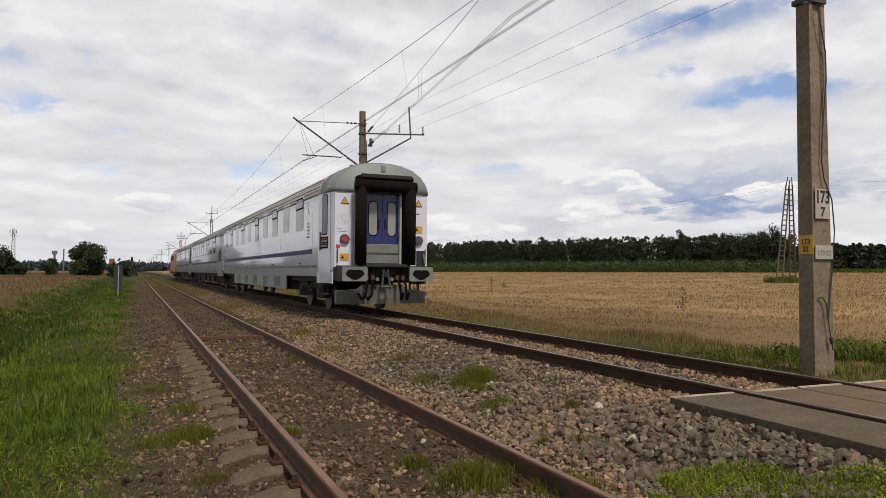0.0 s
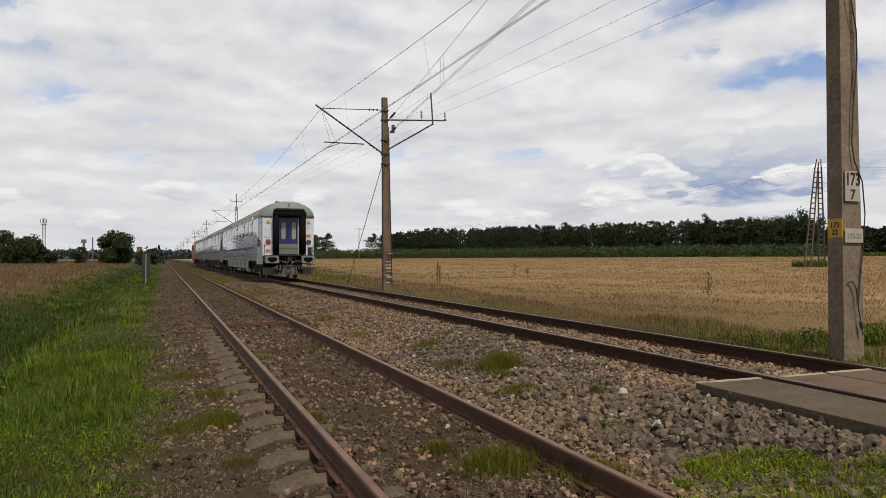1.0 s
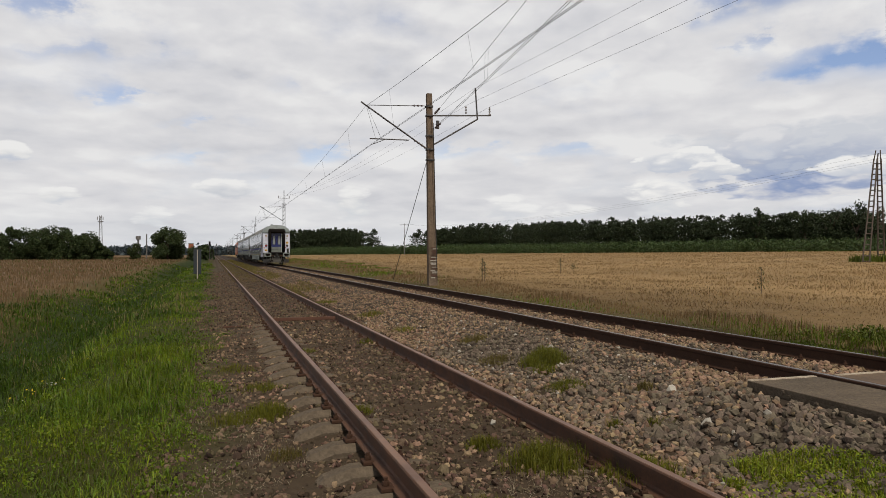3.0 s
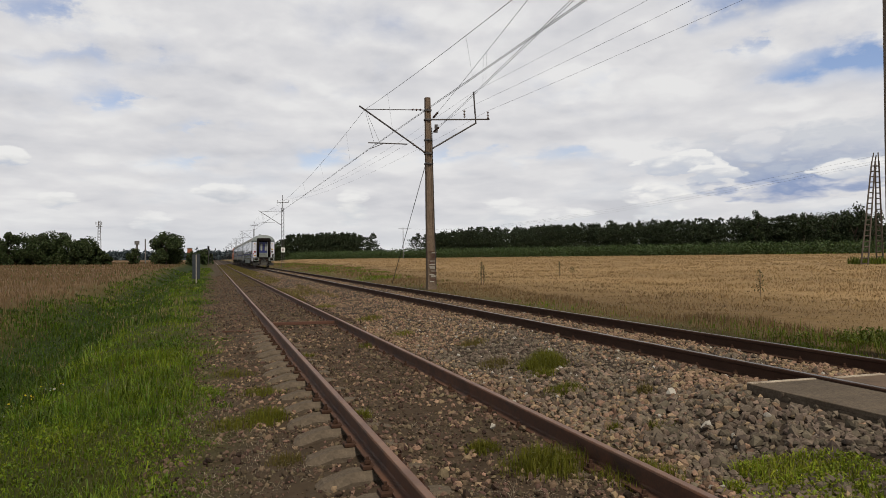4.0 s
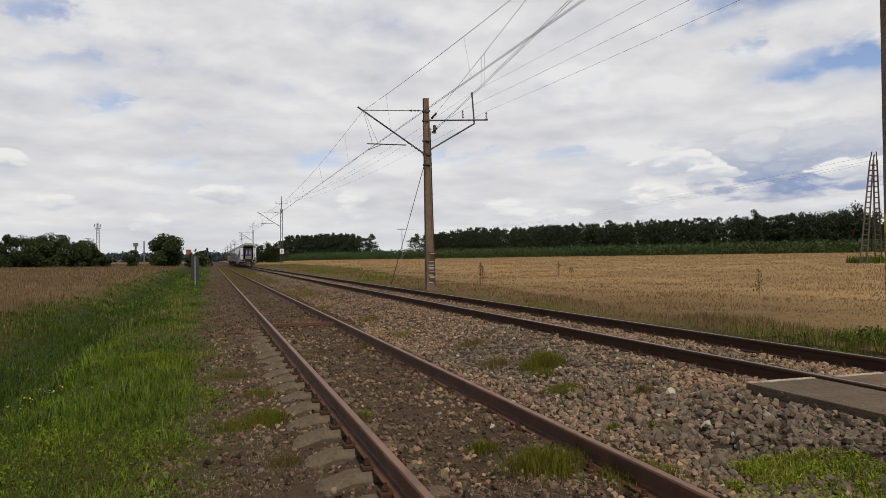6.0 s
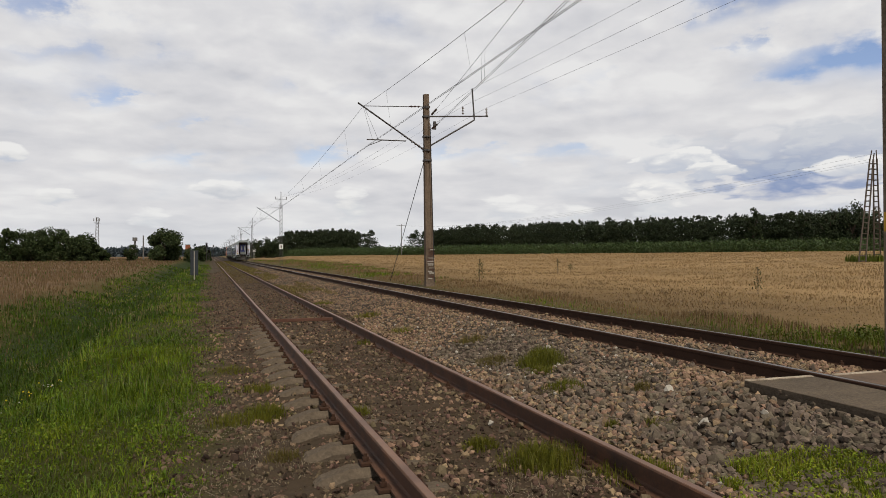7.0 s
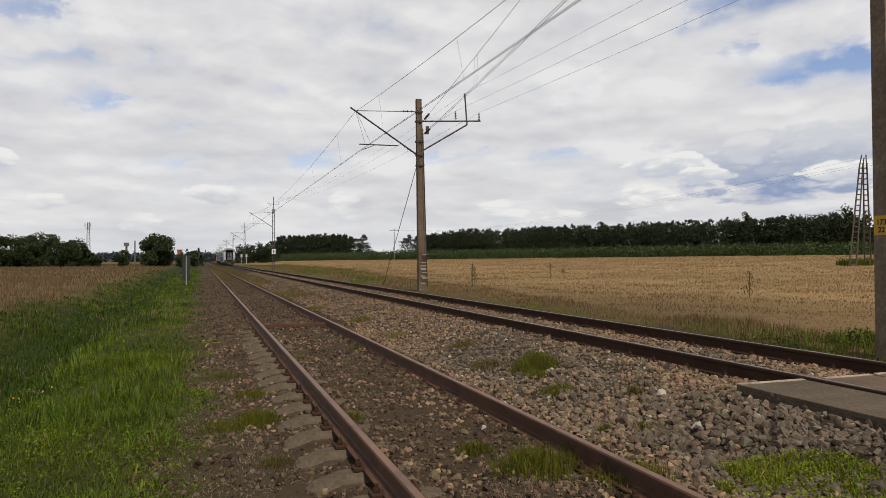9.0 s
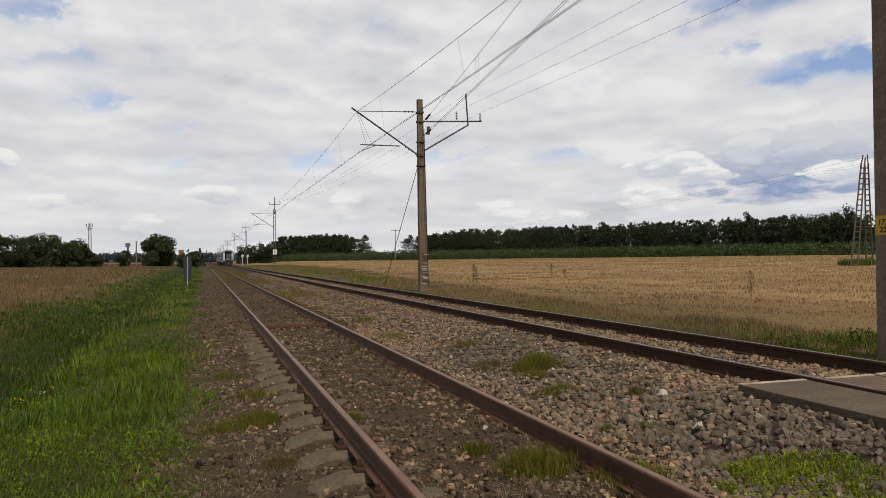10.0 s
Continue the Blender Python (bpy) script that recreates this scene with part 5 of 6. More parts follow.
def build_ballast():
    x, y = scatter(30000, 3.0, 8.3, 2.6, 15, 0.6)
    ok = off_rails(x, y)
    x, y = x[ok], y[ok]
    coarse = (1 - smooth(5.6, 7.6, y)) * smooth(3.0, 3.8, x)
    r = RNG.uniform(0.015, 0.032, len(x)) * (1 + 0.4 * coarse) * (1 + 0.4 * (RNG.random(len(x)) > 0.9))
    keep = RNG.random(len(x)) > 0.2 * coarse
    x, y, r = x[keep], y[keep], r[keep]
    grey = greyness(x, y) > 0.2
    stones("shoulder_ballast", "loose angular warm tan and pinkish ballast stones", x[~grey], y[~grey], r[~grey], M["stone"], True)
    stones("grey_ballast", "loose angular grey ballast stones on the shoulder", x[grey], y[grey], r[grey], M["stone_grey"], True)
    x, y = scatter(30000, 3.2, 8.3, 15, 80, 1)
    ok = off_rails(x, y)
    x, y = x[ok], y[ok]
    grey = greyness(x, y) > 0.25
    r = RNG.uniform(0.020, 0.038, len(x))
    stones("far_ballast", "loose angular warm ballast along the main line", x[~grey], y[~grey], r[~grey], M["stone"], False)
    stones("far_grey_ballast", "loose angular grey ballast along the main line", x[grey], y[grey], r[grey], M["stone_grey"], False)
    x, y = scatter(10500, -0.5, 3.2, 2.6, 16, 0.6)
    ok = off_rails(x, y) & (vnoise(x * 1.3, y * 1.3, 8) > -0.65)
    ok &= ~((np.abs(x - X_SIDING) > 0.84) & (np.abs((y - 1.3 + 0.325) % 0.65 - 0.325) < 0.13) & (RNG.random(len(x)) < 0.9))
    x, y = x[ok], y[ok]
    stones("siding_ballast", "small dusty brown stones between the siding rails", x, y, RNG.uniform(0.007, 0.028, len(x)) * (1 + 0.5 * (RNG.random(len(x)) > 0.93)), M["stone_brown"], True, 0.25)
    x, y = scatter(15000, -0.6, 3.2, 2.6, 15, 0.6)
    ok = off_rails(x, y)
    stones("fine_gravel", "fine brown gravel and grit around the siding", x[ok], y[ok], RNG.uniform(0.006, 0.016, ok.sum()), M["stone_brown"], False, 0.3)
    x, y = scatter(3400, 0.0, 3.2, 2.6, 18, 0.6)
    ok = off_rails(x, y) & (vnoise(x * 1.7, y * 1.7, 9) > -0.1)
    stones("mixed_rubble", "grey-brown broken rubble among the siding dirt", x[ok], y[ok], RNG.uniform(0.010, 0.036, ok.sum()), M["stone"], True, 0.45)
    x, y = scatter(14000, -0.4, 3.3, 16, 70, 1)
    ok = off_rails(x, y)
    stones("far_siding_ballast", "dusty brown ballast along the siding", x[ok], y[ok], RNG.uniform(0.018, 0.04, ok.sum()), M["stone_brown"], False, 0.35)
    x, y = RNG.uniform(-0.3, 4.6, 5200), RNG.uniform(-6, 2.6, 5200)
    ok = off_rails(x, y)
    stones("crossing_gravel", "brown gravel around the crossing", x[ok], y[ok], RNG.uniform(0.012, 0.035, ok.sum()), M["stone_brown"], False, 0.3)
    x, y = scatter(260, 3.0, 8.2, 3.6, 16, 0.6)
    ok = off_rails(x, y)
    stones("white_stones", "scattered pale stones lying on the ballast", x[ok], y[ok], RNG.uniform(0.014, 0.032, ok.sum()), M["plate_white"], True, 0.0)
    # a few pale larger stones
    px = np.array([4.36, 2.98, 4.05, 4.2, 3.9, 2.37, 4.3, 4.6])
    py = np.array([6.15, 6.9, 5.75, 8.2, 5.0, 5.95, 4.75, 9.3])
    stones("pale_stones", "pale larger stones among the ballast", px, py, np.array([0.07, 0.04, 0.045, 0.045, 0.05, 0.035, 0.05, 0.045]), M["plate_white"], True, 0.1)


build_ballast()


def build_single_stones():
    """The nearest single stones of the shoulder, between the siding and the crossing deck."""
    bed = thing("near_ballast", "single angular ballast stones on the near shoulder", "ballast", kind="structure")
    bv, bf = base_rock(True)
    kinds = []
    for _ in range(10):
        v = bv * RNG.uniform(0.62, 1.3, (len(bv), 1))
        for _ in range(2):
            d = RNG.normal(size=3)
            d /= np.linalg.norm(d)
            v = v - d * np.maximum((v * d).sum(1, keepdims=True) - RNG.uniform(0.35, 0.7), 0)
        kinds.append(soup("stone", v * RNG.uniform(0.7, 1.3, 3), bf, M["stone_single"]))
    x, y = RNG.uniform(3.0, 4.55, 290), RNG.uniform(4.3, 8.2, 290)
    z = height(x, y)
    for i in range(290):
        r = float(RNG.uniform(0.024, 0.042))
        s = part("stone", kinds[i % 10], None, bed)
        s.location = (x[i], y[i], z[i] + r * 0.55)
        s.rotation_euler = tuple(RNG.uniform(0, 6.28, 3))
        s.scale = (r, r, r)


build_single_stones()


# ---------------------------------------------------------------- grass and crops
def blades(name, label, x, y, h, w, material, lean=0.35, category="grass", z=None):
    n = len(x)
    z = height(x, y) - 0.02 if z is None else z
    a = RNG.uniform(0, 2 * math.pi, n)
    b = RNG.uniform(0, 2 * math.pi, n)
    k = np.abs(RNG.normal(0, lean, n)) * h
    side = np.stack([np.cos(a), np.sin(a), np.zeros(n)], -1) * (w / 2)[:, None]
    dirn = np.stack([np.cos(b), np.sin(b), np.zeros(n)], -1) * k[:, None]
    p = np.stack([x, y, z], -1)
    up = np.stack([np.zeros(n), np.zeros(n), h], -1)
    bend = np.minimum(k / h, 1.2)[:, None]
    mid = p + up * 0.6 + dirn * 0.28
    tip = p + up * (1 - 0.45 * bend) + dirn
    v = np.stack([p - side, p + side, mid - side * 0.75, mid + side * 0.75, tip], 1).reshape(-1, 3)
    f = np.array([[0, 1, 3], [0, 3, 2], [2, 3, 4]])[None] + (np.arange(n) * 5)[:, None, None]
    ob = new(name, soup(name, v, f.reshape(-1, 3), material))
    return tagged(ob, label, category, kind="stuff")


def arching(name, label, x, y, h, w, material, category="grass"):
    """Long blades that rise, arch over and droop."""
    n = len(x)
    z = height(x, y) - 0.02
    b = RNG.uniform(0, 2 * math.pi, n)
    out = np.stack([np.cos(b), np.sin(b), np.zeros(n)], -1)
    side = np.stack([-np.sin(b), np.cos(b), np.zeros(n)], -1) * (w / 2)[:, None]
    reach = (h * RNG.uniform(0.35, 1.1, n))[:, None]
    p = np.stack([x, y, z], -1)
    rows = []
    for t, rise, wide in ((0.0, 0.0, 0.9), (0.25, 0.55, 1.0), (0.6, 0.92, 0.85), (0.85, 0.95, 0.5)):
        c = p + out * reach * t + np.stack([np.zeros(n), np.zeros(n), h * rise], -1)
        rows += [c - side * wide, c + side * wide]
    rows.append(p + out * reach * 1.08 + np.stack([np.zeros(n), np.zeros(n), h * RNG.uniform(0.6, 0.9, n)], -1))
    v = np.stack(rows, 1).reshape(-1, 3)
    f = np.array([[0, 1, 3], [0, 3, 2], [2, 3, 5], [2, 5, 4], [4, 5, 7], [4, 7, 6], [6, 7, 8]])[None] + (np.arange(n) * 9)[:, None, None]
    ob = new(name, soup(name, v, f.reshape(-1, 3), material))
    return tagged(ob, label, category, kind="stuff")


def leaf_arrays(p, size):
    """Folded four-cornered leaves of random turn at the places p."""
    n = len(p)
    size = np.broadcast_to(size, (n,)) * RNG.uniform(0.6, 1.3, n)
    q = np.array([[-0.5, 0, 0], [0, -0.32, 0.08], [0.5, 0, 0], [0, 0.32, 0.08]])
    v = np.einsum("nij,kj->nki", rotations(n), q) * (2 * size)[:, None, None] + p[:, None, :]
    f = np.array([[0, 1, 2], [0, 2, 3]])[None] + (np.arange(n) * 4)[:, None, None]
    return v.reshape(-1, 3), f.reshape(-1, 3)


def leaves(name, label, x, y, z, size, material, category):
    v, f = leaf_arrays(np.stack([x, y, z], -1), size)
    ob = new(name, soup(name, v, f, material))
    return tagged(ob, label, category, kind="stuff")


def fan(n, r0, r1, a0, a1, power):
    """Places over a sector around the crossing: bearings in degrees from the line."""
    u = RNG.random(n)
    if abs(power - 2) < 1e-6:
        r = r0 * (r1 / r0) ** u
    else:
        e = 2 - power
        r = (r0 ** e + u * (r1 ** e - r0 ** e)) ** (1 / e)
    a = np.radians(RNG.uniform(a0, a1, n))
    return r * np.sin(a), r * np.cos(a), r


def build_grass():
    # the bank beside the siding and the ditch
    x, y, r = fan(250000, 3.0, 130, -46, 1.5, 1.75)
    edge = -0.02 + 0.5 * vnoise(x * 0.9, y * 0.9, 21) + 0.2 * vnoise(x * 3, y * 3, 22)
    lim = -6.3 + 0.9 * vnoise(x * 0.3, y * 0.25, 23)
    ok = (x < edge) & (x > lim - 0.5)
    x, y, r = x[ok], y[ok], r[ok]
    clump = 0.5 + 0.5 * vnoise(x * 2.2, y * 2.2, 24)
    tall = np.clip(0.45 + 0.75 * vnoise(x * 0.8, y * 0.55, 25), 0, 1.2)
    h = (0.02 + 0.24 * clump * tall + 0.07 * RNG.random(len(x))) * (1 + 0.3 * smooth(-1.5, -5, x)) * (0.45 + 0.55 * smooth(0.1, -1.0, x))
    w = np.maximum(0.006, r * 0.0010) * RNG.uniform(0.6, 1.7, len(x))
    dark = (0.9 * vnoise(x * 0.5, y * 0.35, 26) + 0.6 * vnoise(x * 1.7, y * 1.4, 27) + 0.6 * smooth(-1.9, -3.4, x) + RNG.normal(0, 0.22, len(x))) > 0.30
    dry = (RNG.random(len(x)) < 0.04) | ((vnoise(x * 0.9, y * 0.6, 28) + 0.5 * smooth(-5.0, -6.4, x) > 0.5) & (RNG.random(len(x)) < 0.3))
    blades("bank_grass", "fresh green meadow grass on the bank", x[~dark & ~dry], y[~dark & ~dry], h[~dark & ~dry], w[~dark & ~dry], M["grass"], 0.7)
    blades("ditch_grass", "darker lush grass down in the ditch", x[dark & ~dry], y[dark & ~dry], h[dark & ~dry] * 1.15, w[dark & ~dry], M["grass_dark"], 0.7)
    blades("dry_bank_grass", "pale dry stalks among the green", x[dry], y[dry], h[dry] * 1.0, w[dry] * 0.7, M["grass_dry"], 0.3)
    # long arching blades in clumps near by
    sel = (r < 17) & (RNG.random(len(x)) < 0.30) & (vnoise(x * 1.3, y * 1.3, 92) + 0.6 * vnoise(x * 3.5, y * 3.5, 93) > 0.0) & (x < -0.25)
    for pick, m, nm, lb in ((sel & ~dark, "grass", "long_grass", "long arching meadow grass blades on the bank"), (sel & dark, "grass_dark", "lush_grass", "long dark arching grass in lush clumps")):
        arching(nm, lb, x[pick], y[pick], np.maximum(h[pick] * 1.5, 0.08), np.maximum(0.006, r[pick] * 0.0008) * RNG.uniform(0.7, 1.4, pick.sum()), M[m])
    # broad-leaved weeds between the blades
    sel = (RNG.random(len(x)) < 0.10) & (r < 16) & (vnoise(x * 1.1, y * 1.1, 29) > -0.1)
    k = np.repeat(np.nonzero(sel)[0], 5)
    k = k[(h[k] > 0.05)]
    leaves("bank_weeds", "small broad weed leaves among the bank grass", x[k] + RNG.normal(0, 0.03, len(k)), y[k] + RNG.normal(0, 0.03, len(k)), height(x[k], y[k]) + h[k] * RNG.uniform(0.3, 0.95, len(k)), 0.014, M["grass"], "weeds")
    # the same turf goes on beside and behind the viewer
    x2, y2, r2 = fan(20000, 0.8, 14, -178, -46, 1.3)
    ok = (x2 < -0.1 + 0.4 * vnoise(x2, y2, 21)) & (x2 > -7)
    blades("near_bank_grass", "green meadow grass on the bank by the crossing", x2[ok], y2[ok], 0.06 + 0.16 * RNG.random(ok.sum()), np.full(ok.sum(), 0.009), M["grass"], 0.4)
    # tall brown grass field beyond the ditch
    x, y, r = fan(80000, 11, 330, -46, -1.0, 1.75)
    lim = -5.0 - 0.02 * np.clip(y - 20, 0, 80) + 0.9 * vnoise(x * 0.3, y * 0.25, 23)
    ok = x < lim
    x, y, r = x[ok], y[ok], r[ok]
    h = (0.24 + 0.24 * RNG.random(len(x))) * (0.8 + 0.3 * vnoise(x * 0.2, y * 0.2, 31)) * (0.55 + 0.45 * smooth(-5, -8, x))
    w = np.maximum(0.006, r * 0.0007) * RNG.uniform(0.7, 1.5, len(x))
    green = (RNG.random(len(x)) < 0.7 * smooth(-8.5, -5.2, x)) | (RNG.random(len(x)) < 0.07 + 0.15 * (vnoise(x * 0.12, y * 0.05, 94) > 0.3))
    blades("brown_meadow", "tall ripe brown grass in the meadow", x[~green], y[~green], h[~green], w[~green], M["reed"], 0.25)
    blades("green_meadow", "green growth along the meadow's edge", x[green], y[green], h[green] * 0.9, w[green], M["grass_dark"], 0.3)
    # verge between the main line and the grain
    x, y = scatter(34000, 0.0, 1.0, 4.5, 170, 1)
    x = 8.2 + x * (3.2 + 0.085 * np.clip(y - 16, 0, 90))
    r = np.hypot(x, y)
    edge = 8.45 + 0.25 * vnoise(x * 0.8, y * 0.8, 41)
    lim = 10.3 + 0.085 * np.clip(y - 16, 0, 90) + 0.9 * vnoise(x * 0.25, y * 0.2, 42)
    ok = (x > edge) & (x < lim)
    x, y, r = x[ok], y[ok], r[ok]
    h = (0.10 + 0.12 * RNG.random(len(x)) + 0.16 * np.clip(vnoise(x * 0.7, y * 0.5, 43), 0, 1)) * (0.3 + 0.6 * smooth(8.4, 10, x))
    w = np.maximum(0.006, r * 0.0008) * RNG.uniform(0.7, 1.5, len(x))
    dry = (vnoise(x * 0.4, y * 0.3, 44) + RNG.normal(0, 0.35, len(x)) + 0.9 * smooth(9.0, 10.6, x) * (1 - 1.1 * smooth(20, 34, y)) - 0.75 * smooth(15, 9, y)) > -0.3
    blades("verge_grass", "green verge grass beside the main line", x[~dry], y[~dry], h[~dry], w[~dry], M["grass"], 0.4)
    blades("dry_verge_grass", "dry brownish verge grass and seed heads", x[dry], y[dry], h[dry] * 0.85, w[dry], M["grass_dry_brown"], 0.45)
    # rank green growth round the numbered mast
    n = 9000
    x, y = RNG.uniform(8.6, 12.0, n), RNG.uniform(4.6, 10.4, n)
    ok = (vnoise(x * 1.1, y * 0.8, 95) + 0.35 * vnoise(x * 4, y * 4, 96) > -0.1 + 0.5 * smooth(9.6, 11.8, x) + 0.9 * smooth(8.6, 10.4, y)) & ~((x < 9.4) & (y > 7.2) & (y < 7.75))
    x, y = x[ok], y[ok]
    hh = (0.07 + 0.18 * RNG.random(len(x))) * np.clip(0.8 + 0.6 * vnoise(x * 1.1, y * 0.8, 95), 0.3, 1.4) * smooth(8.5, 9.2, x)
    arching("mast_foot_grass", "rank green grass round the foot of the mast", x, y, np.maximum(hh, 0.05), RNG.uniform(0.008, 0.016, len(x)), M["weed_deep"])
    k = np.repeat(np.arange(0, len(x), 2), 3)
    leaves("mast_foot_weeds", "broad green weed leaves round the foot of the mast", x[k] + RNG.normal(0, 0.04, len(k)), y[k] + RNG.normal(0, 0.04, len(k)), height(x[k], y[k]) + hh[k] * RNG.uniform(0.2, 0.9, len(k)), 0.026, M["weed_deep"], "weeds")
    # low green crop beyond the grain's far corner
    x, y, r = fan(9000, 165, 360, 42, 68, 1.6)
    ok = ~field_inside(x, y)
    blades("green_crop", "low green crop beyond the grain field", x[ok], y[ok], np.full(ok.sum(), 0.5), r[ok] * 0.003, M["grass_dark"], 0.3, "crop")
    # the grain field
    x, y, r = fan(165000, 10.5, 260, 3, 66, 1.7)
    lim = 10.2 + 0.085 * np.clip(y - 16, 0, 90) + 0.8 * vnoise(x * 0.25, y * 0.2, 42)
    ok = (x > lim) & field_inside(x, y)
    x, y, r = x[ok], y[ok], r[ok]
    h = (0.07 + 0.08 * RNG.random(len(x)) + 0.03 * vnoise(x * 0.15, y * 0.15, 51)) * (1 + 0.5 * vnoise(x * 0.9, y * 0.5, 52))
    h *= 0.75 + 0.25 * smooth(0, 3, x - 10.2 - 0.085 * np.clip(y - 16, 0, 90))
    w = np.maximum(0.006, r * 0.0008) * RNG.uniform(0.7, 1.5, len(x))
    near = (smooth(-1, 13, x - 10.2 - 0.085 * np.clip(y - 16, 0, 90)) + 0.35 * vnoise(x * 0.25, y * 0.12, 53) + RNG.normal(0, 0.25, len(x))) < 0.5
    blades("grain_field", "ripe golden grain standing in the field", x[~near], y[~near], h[~near], w[~near], M["wheat"], 1.0, "grain")
    blades("grain_edge", "duller brown grain at the field's edge", x[near], y[near], h[near] * 0.8, w[near], M["grass_dry_brown"], 1.0, "grain")


# the far edge of the grain: a line from the right end to the left end of the plantation
EDGE_A, EDGE_B = np.array([136.0, 119.0]), np.array([38.0, 292.0])


def field_inside(x, y, off=0.0):
    d = EDGE_B - EDGE_A
    nrm = np.array([d[1], -d[0]]) / np.hypot(*d)
    return ((x - EDGE_A[0]) * nrm[0] + (y - EDGE_A[1]) * nrm[1]) * (1 if nrm @ -EDGE_A < 0 else -1) * -1 > off


M["grass_dark"] = leaf_mat("ditch_grass", (0.05704, 0.096, 0.00576), (0.0276, 0.05376, 0.00384), 0.18, 0.5, 0.45)
M["weed_deep"] = leaf_mat("rank_weeds", (0.108, 0.132, 0.0112), (0.056, 0.08, 0.008), 0.18, 0.4)
M["grass_dry_brown"] = leaf_mat("brown_verge_grass", (0.1987, 0.131, 0.06477), (0.1362, 0.092, 0.04269), 0.2, 0.2, 0.25)
build_grass()

# tufts and weeds that grow through the ballast: x, y, radius, height, blades
TUFTS = [(0.52, 7.45, 0.28, 0.20, 420), (0.56, 5.9, 0.18, 0.11, 200), (4.09, 8.5, 0.36, 0.26, 760), (4.3, 8.9, 0.26, 0.2, 300), (3.85, 8.0, 0.22, 0.15, 260), (3.67, 7.1, 0.26, 0.15, 380), (4.23, 6.4, 0.13, 0.15, 160),
         (2.05, 5.36, 0.17, 0.14, 260), (2.3, 4.75, 0.36, 0.22, 620), (4.03, 11.0, 0.30, 0.2, 240), (3.68, 9.16, 0.30, 0.16, 260), (3.68, 5.36, 0.22, 0.10, 240),
         (3.31, 5.49, 0.12, 0.10, 120), (2.77, 4.9, 0.2, 0.16, 200), (1.37, 6.9, 0.14, 0.12, 140), (2.8, 4.3, 0.34, 0.16, 560), (0.2, 7.3, 0.3, 0.14, 260), (0.55, 8.95, 0.35, 0.14, 300),
         (1.4, 11.4, 0.2, 0.12, 120), (2.5, 12.1, 0.2, 0.12, 120), (0.3, 10.6, 0.35, 0.13, 220), (3.5, 13.5, 0.3, 0.16, 180), (1.6, 4.0, 0.3, 0.12, 220), (3.6, 17, 0.4, 0.18, 240), (3.3, 22, 0.4, 0.2, 260)]


